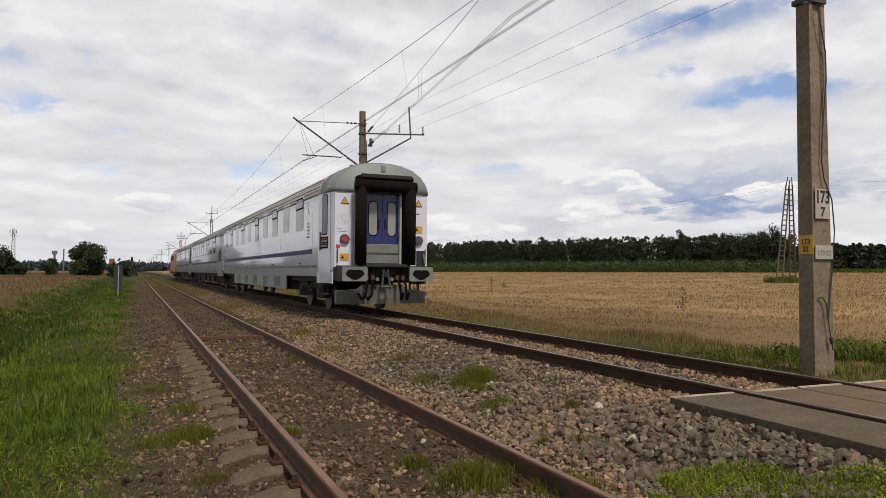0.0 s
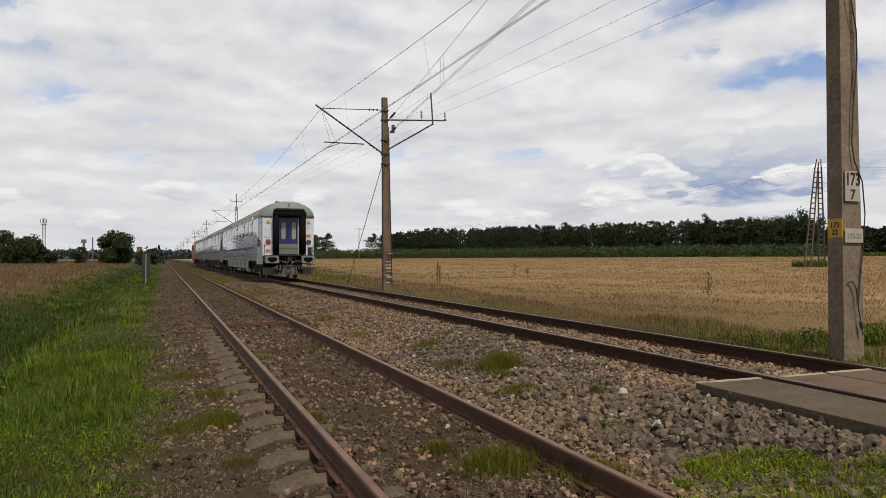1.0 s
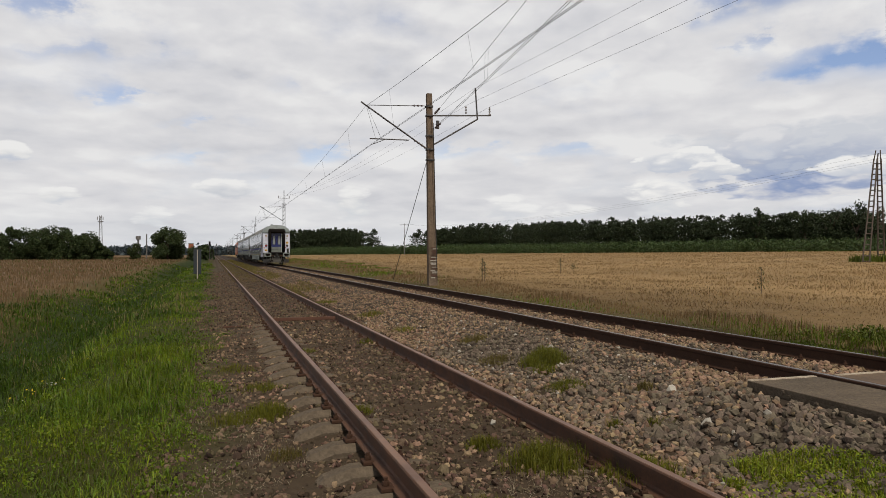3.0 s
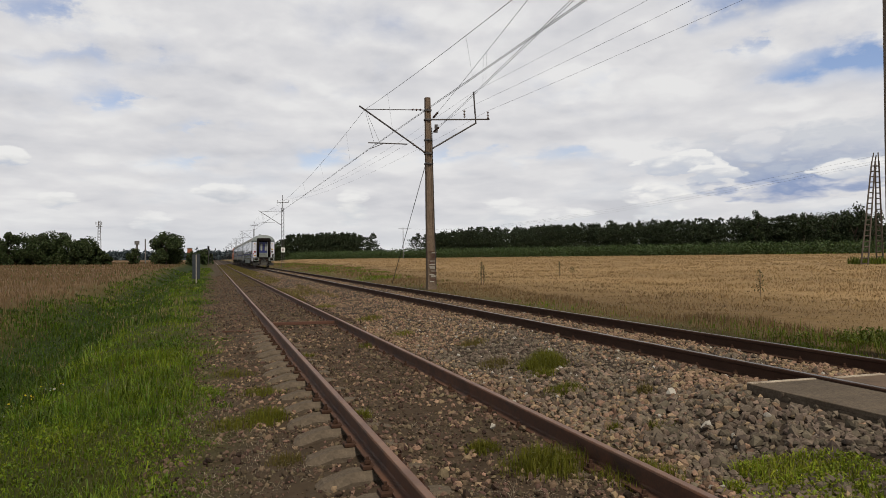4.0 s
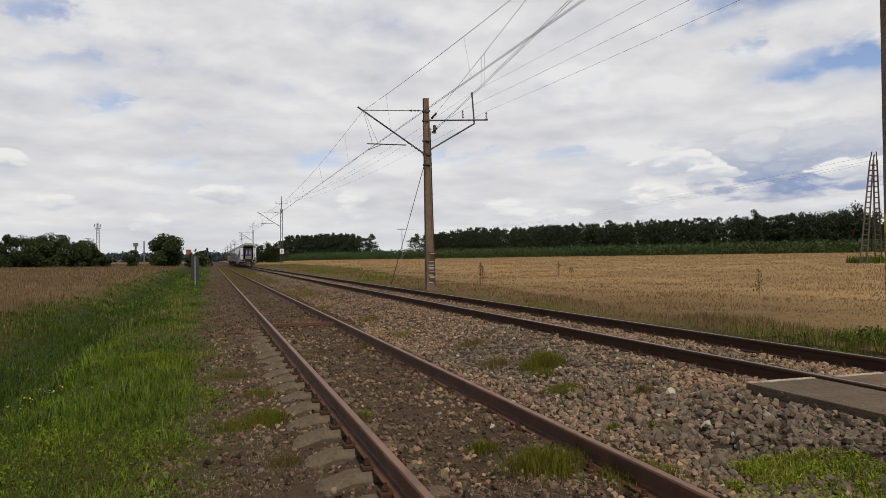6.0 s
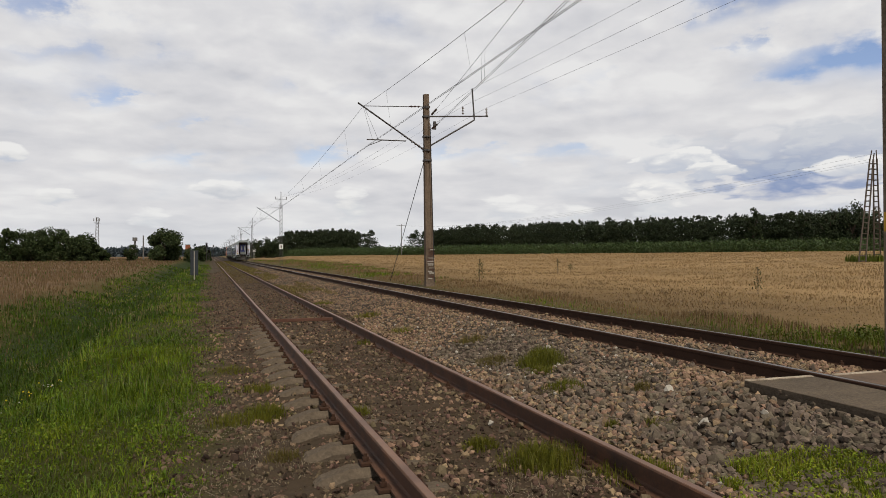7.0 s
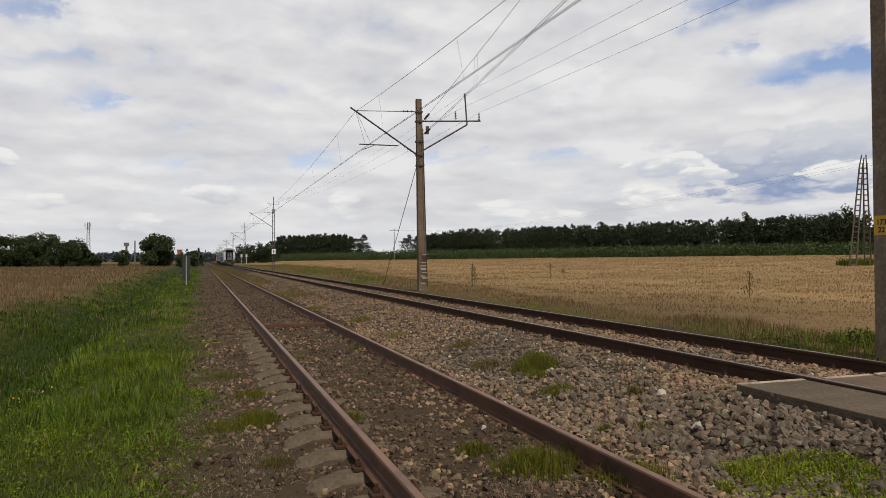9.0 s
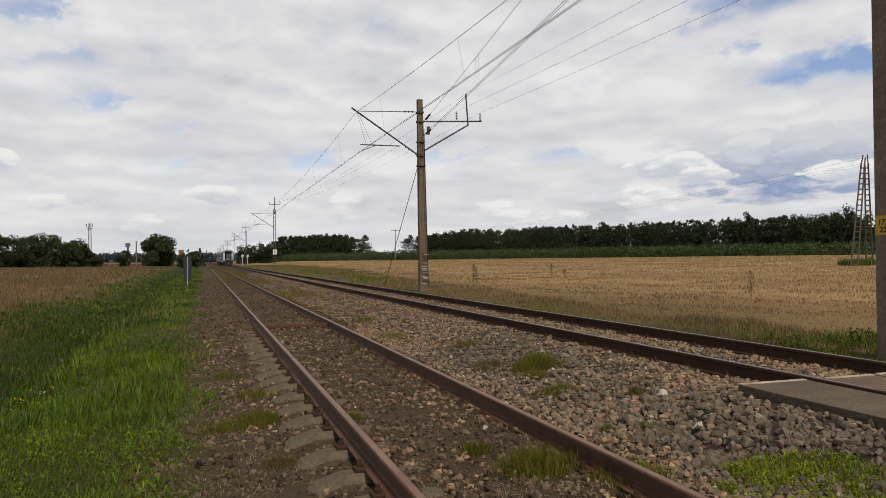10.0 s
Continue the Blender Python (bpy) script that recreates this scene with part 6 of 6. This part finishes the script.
def build_tufts():
    for i, (cx, cy, r, h, n) in enumerate(TUFTS):
        n = int(n * 1.8)
        a, d = RNG.uniform(0, 6.28, n), r * np.sqrt(RNG.random(n)) * RNG.uniform(0.5, 1.1, n)
        x, y = cx + d * np.cos(a), cy + d * np.sin(a)
        hh = h * (1.15 - 0.6 * d / r) * RNG.uniform(0.5, 1.15, n)
        dry = i in (1, 6, 9, 10)
        blades("grass_tuft", "olive grass tuft growing through the ballast", x, y, np.maximum(hh, 0.02), RNG.uniform(0.004, 0.008, n), M["grass_olive"] if not dry else M["grass_dry_olive"], 0.5, "grass tuft")
    # weeds in the strip where the siding runs under the turf, and the grassed strip farther along
    x = RNG.uniform(2.74, 4.5, 36000)
    y = RNG.uniform(2.7, 4.75, 36000)
    top = 4.17 - 0.35 * np.maximum(3.55 - x, 0) - 1.2 * np.maximum(x - 3.65, 0) + 0.2 * vnoise(x * 4, y * 4, 61)
    ok = (y < top - 0.0) & (vnoise(x * 1.8, y * 1.8, 62) + 0.4 * vnoise(x * 6, y * 6, 68) > -0.12)
    x, y = x[ok], y[ok]
    h = (0.03 + 0.075 * RNG.random(len(x))) * (1 + 0.6 * vnoise(x * 2.5, y * 2.5, 63))
    dry = RNG.random(len(x)) < 0.25
    blades("weed_patch", "low green weeds and grass over the buried rail", x[~dry], y[~dry], h[~dry], RNG.uniform(0.006, 0.014, (~dry).sum()), M["weed"], 0.7, "weeds")
    blades("dry_weed_patch", "dry stalks among the low weeds", x[dry], y[dry], h[dry], RNG.uniform(0.003, 0.006, dry.sum()), M["grass_dry"], 0.6, "weeds")
    leaves("weed_leaves", "broad weed leaves in low rosettes", x[::2] + 0.02, y[::2], height(x[::2], y[::2]) + 0.01 + 0.09 * RNG.random(len(x[::2])) * np.clip(0.7 + 0.7 * vnoise(x[::2] * 3, y[::2] * 3, 63), 0.2, 1.4), 0.012, M["weed"], "weeds")
    x, y = scatter(9000, 2.9, 4.3, 22, 190, 1)
    ok = (vnoise(x * 1.1, y * 0.3, 64) > 0.05 - 0.6 * smooth(30, 80, y)) & (np.abs(x - 2.68) > 0.1)
    x, y = x[ok], y[ok]
    blades("strip_grass", "rough grass strip between the two tracks", x, y, 0.08 + 0.14 * RNG.random(len(x)), np.maximum(0.01, y * 0.0006), M["grass_dry_olive"], 0.4)
    x, y = scatter(4500, 1.0, 2.9, 40, 190, 1)
    blades("siding_grass", "thin grass grown over the distant siding", x, y, 0.05 + 0.08 * RNG.random(len(x)), np.maximum(0.01, y * 0.0006), M["grass_dry_olive"], 0.4)
    # dead straw at the foot of the bank
    x, y = scatter(13000, -0.3, 2.7, 3.2, 14, 1)
    ok = (vnoise(x * 2.2, y * 1.6, 65) > 0.0 + 0.45 * smooth(0.6, 0.9, x)) & off_rails(x, y)
    blades("dead_straw", "bleached straw lying on the gravel", x[ok], y[ok], RNG.uniform(0.02, 0.07, ok.sum()), np.full(ok.sum(), 0.006), M["straw"], 1.6)
    # flowers on the bank
    x, y, r = fan(950, 3.4, 12, -40, -1, 1.2)
    ok = (x < -0.5) & (vnoise(x * 0.9, y * 0.9, 66) > 0.05)
    x, y = x[ok], y[ok]
    yel = vnoise(x * 1.2, y * 1.2, 67) + RNG.normal(0, 0.3, len(x)) > -0.1
    for sel, m, nm, lb in ((yel, "petal_yellow", "yellow_flowers", "small yellow meadow flowers on the bank"), (~yel, "petal_white", "white_flowers", "small white clover heads on the bank")):
        leaves(nm, lb, np.repeat(x[sel], 4) + RNG.normal(0, 0.005, 4 * sel.sum()), np.repeat(y[sel], 4) + RNG.normal(0, 0.005, 4 * sel.sum()), np.repeat(height(x[sel], y[sel]) + 0.17 + 0.08 * RNG.random(sel.sum()), 4) + RNG.normal(0, 0.004, 4 * sel.sum()), 0.011, M[m], "flowers")


M["weed"] = leaf_mat("bright_weeds", (0.2392, 0.276, 0.0192), (0.138, 0.184, 0.01152), 0.25, 0.5)
M["grass_olive"] = leaf_mat("olive_tuft", (0.144, 0.14, 0.0144), (0.096, 0.104, 0.0112), 0.3, 0.3)
M["grass_dry_olive"] = leaf_mat("faded_tuft", (0.16, 0.128, 0.036), (0.112, 0.092, 0.024), 0.3, 0.3)
M["straw"] = leaf_mat("bleached_straw", (0.336, 0.288, 0.208), (0.264, 0.216, 0.152), 0.2, 0.25)
build_tufts()


# ---------------------------------------------------------------- woods and trees
def crown_points(kind, h, rad, n):
    """Leaf places in clumps on limbs; kind pine (ragged cone) or broad (lobed dome)."""
    if kind == "pine":
        k = RNG.random(n) ** 0.8
        zc = h * (0.18 + 0.82 * k)
        ro = rad * (1.05 - k) ** 0.75 * (0.75 + 0.35 * np.sin(k * 40 + RNG.uniform(0, 6)))
        a = RNG.uniform(0, 6.28, n)
        d = ro * np.sqrt(RNG.random(n)) * RNG.uniform(0.7, 1.15, n)
        return np.stack([d * np.cos(a), d * np.sin(a), zc], -1)
    if kind == "bushy":
        # pines that have grown into one another: whorls of boughs, full below, pointed above
        m = 18
        lv = np.sort(RNG.uniform(0.02, 1.0, m))
        i = RNG.integers(0, m, n)
        bough = RNG.uniform(0, 6.28, (m, 5))[i, RNG.integers(0, 5, n)]
        a = bough + RNG.normal(0, 0.35, n)
        ro = rad * (1.04 - lv[i] ** 4.0) ** 0.75 * RNG.random(n) ** 0.6 * RNG.uniform(0.75, 1.1, m)[i]
        return np.stack([ro * np.cos(a), ro * np.sin(a), h * lv[i] + 0.10 * ro + RNG.normal(0, 0.022 * h, n)], -1)
    m = 40
    c = RNG.normal(size=(m, 3))
    c /= np.linalg.norm(c, axis=1, keepdims=True)
    c *= (RNG.uniform(0.35, 0.95, m))[:, None] * np.array([rad, rad, h * 0.45])
    c[:, 2] += h * 0.47
    c[::4, 2] = h * RNG.uniform(0.06, 0.22, len(c[::4]))
    i = RNG.integers(0, m, n)
    g = RNG.normal(size=(n, 3))
    g /= np.linalg.norm(g, axis=1, keepdims=True)
    g *= (RNG.random(n) ** 0.4 * RNG.uniform(0.24, 0.42, m)[i])[:, None] * rad
    p = c[i] + g
    p[:, 2] = np.maximum(p[:, 2], 0.04 * h)
    return p


def tree(x, y, h, rad, n, size, material, label, kind="broad"):
    z = float(height(x, y))
    t = thing("tree", label, "tree", pose(x, y, z - 0.05))
    bm = tube((0, 0, -0.3), (0.1, 0.05, h * 0.45), 0.045 * h * 0.5 + 0.05, 0.03 * h * 0.5, 8)
    for i in range(6):
        a = i * 1.05 + RNG.uniform(0, 0.6)
        add_tube(bm, (0.06, 0.03, h * (0.15 + 0.05 * i)), (rad * 0.6 * math.cos(a), rad * 0.6 * math.sin(a), h * (0.42 + 0.07 * i)), 0.02 * h * 0.5, 0.02, 6)
    part("trunk", bm, M["bark"], t)
    v, f = leaf_arrays(crown_points(kind, h, rad, n), size)
    part("crown", soup("crown", v, f, material), None, t)
    return t


def wood(name, label, places, hs, rads, n, size, material, kind):
    vs, fs, off = [], [], 0
    for (x, y), h, r in zip(places, hs, rads):
        p = crown_points(kind, h, r, n) + np.array([x, y, float(height(x, y))])
        v, f = leaf_arrays(p, size)
        vs.append(v), fs.append(f + off)
        off += len(v)
    ob = new(name, soup(name, np.concatenate(vs), np.concatenate(fs), material))
    return tagged(ob, label, "trees", kind="stuff")


def line_places(a, b, n, depth, front=0.0):
    a, b = np.array(a, float), np.array(b, float)
    d = (b - a) / np.hypot(*(b - a))
    nrm = np.array([d[1], -d[0]])
    if nrm @ (a + b) < 0:
        nrm = -nrm
    t = RNG.random(n)
    return a + (b - a) * t[:, None] + nrm * (front + depth * RNG.random(n))[:, None]


def build_woods():
    # young plantation in front, pines behind
    p = line_places(EDGE_A, EDGE_B + (EDGE_B - EDGE_A) * 0.12, 1000, 16, 1.0)
    wood("young_plantation", "rows of dense young green trees along the field", p, RNG.uniform(3.0, 3.9, 1000), RNG.uniform(1.3, 2.0, 1000), 64, 0.26, M["shrub"], "broad")
    p = line_places((152, 136), (80, 294), 440, 14, 0.0)
    hs = RNG.uniform(8.8, 10.8, 440) * (1 + 0.08 * vnoise(p[:, 1] * 0.05, p[:, 0] * 0.05, 71))
    wood("pine_wood", "dark dense pine wood behind the plantation", p, hs, RNG.uniform(2.8, 4.0, 440), 560, 0.26, M["pine"], "bushy")
    p = line_places((66, 316), (30, 335), 110, 12, 0.0)
    wood("far_pine_wood", "dark pine wood beyond the gap in the trees", p, RNG.uniform(9.5, 12, 110), RNG.uniform(2.8, 4.2, 110), 500, 0.36, M["pine"], "bushy")
    p = line_places((205, 222), (420, 190), 200, 20, 0)
    wood("side_wood", "dark wood across the green field", p, RNG.uniform(9.5, 11.0, 200), RNG.uniform(3.8, 5.4, 200), 300, 0.8, M["pine"], "bushy")
    # a few taller broken crowns stand out at the right end
    for x, y, h, r in ((147, 141, 12.8, 3.4), (150.5, 137, 12.8, 3.6), (143.5, 146, 12.2, 3.0), (138, 157, 13.2, 2.6), (151.5, 132.5, 10.8, 3.2)):
        tree(x, y, h, r, 2600, 0.25, M["leaf_dark"], "tall broad dark tree at the edge of the wood")
    # trees across the meadow
    for x, y, h, r in ((-44.5, 186, 7.9, 3.9), (-39.5, 188, 8.9, 4.4), (-34, 190, 8.4, 4.2), (-29.5, 186, 7.5, 3.6), (-26.3, 188, 4.6, 2.0), (-50, 196, 2.6, 2.6), (-24.3, 189, 2.6, 1.3)):
        tree(x, y, h, r, 8000, 0.24, M["leaf"], "dark broadleaf tree in a clump across the meadow")
    tree(-10.3, 180, 8.3, 4.3, 10000, 0.24, M["leaf"], "dense dark bush tree beside the siding")
    tree(-4.9, 192, 3.9, 1.8, 2200, 0.19, M["leaf"], "low dark bush in front of the orange hut")
    tree(-18.2, 190, 4.6, 1.7, 2400, 0.18, M["leaf"], "small dark bush on the meadow")
    for x, y, h, r in ((13.5, 262, 7.8, 3.0), (17.5, 268, 8.6, 3.4), (21.5, 266, 7.0, 3.2), (24, 275, 9.2, 3.4)):
        tree(x, y, h, r, 2600, 0.26, M["leaf_dark"], "dark trackside tree far along the line")
    for x, y, h, r in ((-2.6, 215, 4.6, 2.2), (-1.2, 235, 3.6, 1.6)):
        tree(x, y, h, r, 800, 0.36, M["leaf"], "dark bush far beside the siding")
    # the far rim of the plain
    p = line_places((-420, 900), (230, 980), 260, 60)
    wood("distant_woods", "distant woods on the horizon, tinted blue for haze", p, RNG.uniform(8, 14, 260), RNG.uniform(8, 14, 260), 60, 2.6, M["haze_leaf"], "broad")


M["leaf_dark"] = leaf_mat("dark_tree_leaves", (0.0336, 0.048, 0.0176), (0.016, 0.0272, 0.0104), 0.15, 0.4)
# bluish air haze put straight into the far woods' leaf colour
M["haze_leaf"] = leaf_mat("hazed_foliage", (0.05, 0.068, 0.078), (0.042, 0.058, 0.066), 0.1, 0.1)
build_woods()


# ---------------------------------------------------------------- lineside furniture and the distance
def build_lineside():
    x, y = -1.06, 51.8
    s = thing("lineside_sign", "slate-grey back of a lineside board on a post", "sign", pose(x, y, float(height(x, y))))
    part("post", tube((0, 0, -0.3), (0, 0, 1.95), 0.03, n=8), M["plate_white"], s)
    for dx in (-0.135, 0.135):
        part("board", box(dx - 0.115, dx + 0.115, 0.03, 0.05, 0.3, 2.0, 0.006), M["sign_back"], s)
    # signal wire trunking across the siding
    r = thing("cross_rod", "rusty rod lying across the siding between the rails", "rod")
    part("rod", box(X_SIDING - 0.68, X_SIDING + 0.70, 16.2, 16.25, -0.12, -0.05, 0.008), M["rust_red"], r)
    part("rod_end", box(0.2, X_SIDING - 0.83, 16.25, 16.29, -0.24, -0.2, 0.008), M["rail_rust"], r)
    # A-shaped lattice pole in the grain
    bx, by = 54.5, 48.2
    z = float(height(bx, by))
    p = thing("lattice_pole", "grey A-shaped lattice power pole in the grain", "power pole")
    across, along = Vector((0.745, -0.667, 0)), Vector((0.667, 0.745, 0))     # across and along the pole's wires' bisector
    top = Vector((bx + 0.5, by - 0.3, 9.6))
    for s_ in (-1, 1):
        base = top + across * (s_ * 0.85 - 0.32) + along * s_ * 2.2
        base.z = float(height(base.x, base.y)) - 0.2
        head = top + across * s_ * 0.13
        leg = bmesh.new()
        for sg in (-1, 1):
            add_tube(leg, base + across * sg * 0.26, head + across * sg * 0.13, 0.07, n=5)
        part("lattice_leg", leg, M["steel_brown"], p)
        for k in range(19):
            f_ = (k + 0.6) / 19.5
            c, ww = base.lerp(head, f_), 0.26 - 0.13 * f_
            part("rung", tube(c - across * ww, c + across * ww, 0.055, n=5), M["steel_brown"], p)
    for sg in (-1, 1):
        part("head_strut", tube(top + across * sg * 0.24, top + across * (sg * 0.16 + 0.05) + Vector((0, 0, 0.75)), 0.05, n=5), M["steel_brown"], p)
    part("cross_arm", tube(top + Vector((-0.75, -0.6, -0.45)), top + Vector((0.75, 0.6, -0.55)), 0.05, n=6), M["steel"], p)
    for d in (-0.72, 0.0, 0.72):
        o = Vector((d, d * 0.8, -0.45 if d else 0.0))
        part("insulator", insulator_bm(top + o, top + o + Vector((0, 0, 0.35)), 3, 0.06), M["insulator"], p)
    part("stem", tube(top, top + Vector((0.1, 0, 0.5)), 0.05, n=6), M["steel"], p)
    # plain wooden pole far across the field, and its wires
    ux, uy = 58.5, 224.0
    uz = float(height(ux, uy))
    u = thing("utility_pole", "distant grey utility pole with a cross arm", "power pole")
    part("post", tube((ux, uy, uz - 0.3), (ux, uy, 11.2), 0.14, 0.09, 8), M["steel_grey"], u)
    part("cross_arm", tube((ux - 1.6, uy, 10.8), (ux + 1.6, uy, 10.8), 0.07, n=6), M["steel_grey"], u)
    w = thing("field_wires", "thin power wires across the grain field", "power line")
    for d in (-0.72, 0.0, 0.72):
        a = top + Vector((d, d * 0.8, -0.1 if d else 0.45))
        part("wire", wire_bm(a, (ux + d * 2, uy, 11.0), 2.4, 0.006, 16)[0], M["wire"], w)
        part("wire", wire_bm(a, (bx + 110 + d, by - 55, 11.5), 0.9, 0.006, 10)[0], M["wire"], w)
    # weeds round the pole's foot
    n = 500
    a, d = RNG.uniform(0, 6.28, n), 1.7 * np.sqrt(RNG.random(n))
    blades("pole_weeds", "rank green weeds round the lattice pole's foot", bx + d * np.cos(a), by + d * np.sin(a), RNG.uniform(0.3, 0.9, n), np.full(n, 0.06), M["weed_deep"], 0.3)
    # telecom tower, far
    tx, ty = -82.0, 600.0
    t = thing("telecom_tower", "distant lattice telecom tower with antennas", "tower")
    bm = bmesh.new()
    for sx, sy in ((-1, -1), (1, -1), (1, 1), (-1, 1)):
        add_tube(bm, (tx + sx * 1.5, ty + sy * 1.5, -2), (tx + sx * 0.7, ty + sy * 0.7, 31), 0.11, n=5)
    for k in range(14):
        zz, ww = -1 + k * 2.3, 1.5 - 0.057 * k
        add_tube(bm, (tx - ww, ty - ww, zz), (tx + ww, ty - ww, zz + 2.1), 0.10, n=4)
        add_tube(bm, (tx + ww, ty - ww, zz), (tx - ww, ty - ww, zz + 2.1), 0.10, n=4)
    part("lattice", bm, M["steel_grey"], t)
    for k in range(3):
        part("antenna", box(tx - 2.3 + 2.0 * k, tx - 1.8 + 2.0 * k, ty - 2.2, ty - 1.8, 27.5, 30.0, 0.1), M["steel_grey"], t)
    part("platform", box(tx - 1.9, tx + 1.9, ty - 1.9, ty + 1.9, 26.3, 26.6), M["steel_grey"], t)
    # orange signal hut half hidden behind the bush
    h = thing("trackside_hut", "orange-red rendered trackside hut with flat roof", "hut", pose(-5.8, 205, -0.2))
    part("wall", box(-0.6, 0.6, -1.5, 1.5, 0, 4.4), M["brick"], h)
    part("roof", box(-0.7, 0.7, -1.6, 1.6, 4.4, 4.55, 0.03), M["grey_box"], h)
    part("window", box(-0.3, 0.35, -1.53, -1.48, 1.8, 2.8), M["glass"], h)
    # posts and chimney-like mast on the meadow
    q = thing("slim_post", "slim grey post on the meadow", "post")
    part("post", tube((-16.5, 200, -0.6), (-16.5, 200, 6.6), 0.16, n=8), M["steel_grey"], q)
    q = thing("water_tower", "dark distant tower with a wider head", "tower")
    part("shaft", tube((-37.0, 400, -1), (-37.0, 400, 9.5), 0.5, n=10), M["steel_grey"], q)
    part("tank", tube((-37.0, 400, 9.0), (-37.0, 400, 10.8), 1.2, n=12), M["steel_grey"], q)
    # white board on the second mast
    b = thing("mast_board", "small white board on the lattice mast", "sign")
    part("board", box(8.75, 9.25, 98.1, 98.14, 2.2, 2.85, 0.01), M["white_plate"], b)
    part("mark", box(8.93, 9.07, 98.09, 98.105, 2.35, 2.7), M["black"], b)
    # far level crossing: crossed boards on posts
    for cx, cy in ((11.6, 236), (13.4, 240)):
        k = thing("crossing_sign", "white crossed boards of a distant level crossing", "sign", group="crossing signs")
        part("post", tube((cx, cy, -0.2), (cx, cy, 3.4), 0.06, n=6), M["white_plate"], k)
        for sg in (-1, 1):
            bm = box(-0.6, 0.6, -0.03, 0.03, -0.08, 0.08)
            bmesh.ops.rotate(bm, verts=bm.verts, cent=(0, 0, 0), matrix=Matrix.Rotation(radians(sg * 38), 3, "Y"))
            bmesh.ops.translate(bm, verts=bm.verts, vec=(cx, cy - 0.08 + 0.03 * sg, 2.9))
            part("board", bm, M["white_plate"], k)
    # far colour-light signals and posts beside the siding
    for sx, sy, sh in ((-0.9, 178, 4.4), (1.2, 330, 6.0), (-2.0, 260, 5.0), (-0.4, 205, 3.0)):
        g = thing("signal_post", "distant dark signal post beside the track", "signal", group="distant signals")
        part("post", tube((sx, sy, -0.5), (sx, sy, sh), 0.08, n=6), M["steel"], g)
        part("head", box(sx - 0.22, sx + 0.22, sy - 0.15, sy + 0.15, sh - 0.9, sh, 0.04), M["rubber"], g)
        part("base", box(sx - 0.2, sx + 0.2, sy - 0.2, sy + 0.2, -0.6, 0.2, 0.02), M["concrete"], g)
    # a dark stalk of dock stands in the grain, and others along its edge
    for dx, dy, hh in ((16.8, 18.9, 0.7), (20.4, 40.0, 0.7), (12.2, 32.0, 0.9), (11.7, 30.4, 0.7), (21.8, 41.0, 0.4)):
        z = float(height(dx, dy))
        n = 90
        f_ = RNG.random(n)
        pts = np.stack([dx + RNG.normal(0, 0.13, n) * (1.2 - f_), dy + RNG.normal(0, 0.13, n) * (1.2 - f_), z + 0.2 + hh * f_], -1)
        d_ = thing("tall_weed", "dark dry dock stalk standing in the grain", "weed", group="tall weeds")
        v, f = leaf_arrays(pts, 0.035)
        part("seed_head", soup("seed_head", v, f, M["dock"]), None, d_)["kind"] = "stuff"
        part("stalk", tube((dx, dy, z - 0.1), (dx, dy, z + 0.2 + hh), 0.012, n=5), M["bark"], d_)


M["rust_red"] = mat("rust_red_rod", (0.12, 0.055, 0.035), 0.8, 0.1, 0.25, 3, 30, 0.1)
M["steel_grey"] = mat("weathered_grey_steel", (0.17, 0.165, 0.16), 0.75, 0.2, 0.25, 2, 20, 0.1)
M["white_plate"] = mat("white_board", (0.72, 0.72, 0.70), 0.5, 0, 0.1, 2, 20, 0.0)
M["steel_brown"] = mat("brown_grey_steel", (0.10, 0.08, 0.065), 0.8, 0.2, 0.25, 2, 20, 0.1)
M["dock"] = leaf_mat("dock_seed", (0.12, 0.1, 0.04), (0.088, 0.084, 0.028), 0.1, 0.3)
build_lineside()


# ---------------------------------------------------------------- movement
TRAIN_Y = [(0, 19.1), (0.5, 29.15), (1, 39.1), (1.5, 48.75), (2, 58.4), (2.5, 67.9), (4, 95.6), (4.5, 105.0), (5, 114.3), (5.5, 123.7), (7, 151.4), (7.5, 160.2), (8.5, 177.8), (9, 186.8), (10, 205.0)]


def motions():
    for vehicle, lead in TRAIN:
        walk(vehicle, [(t, pose(X_MAIN + 0.02, y + lead, Z_MAIN)) for t, y in TRAIN_Y])
    # wheels roll on the rails: less than a quarter turn from row to row
    ts = [k / 30 for k in range(301)]
    run = np.interp(ts, [r[0] for r in TRAIN_Y], [r[1] for r in TRAIN_Y])
    for wheel, y in WHEELS:
        walk(wheel, [(t, pose(0, y, 0.46, -math.degrees((s - run[0]) / 0.46) % 360)) for t, s in zip(ts, run)])


motions()
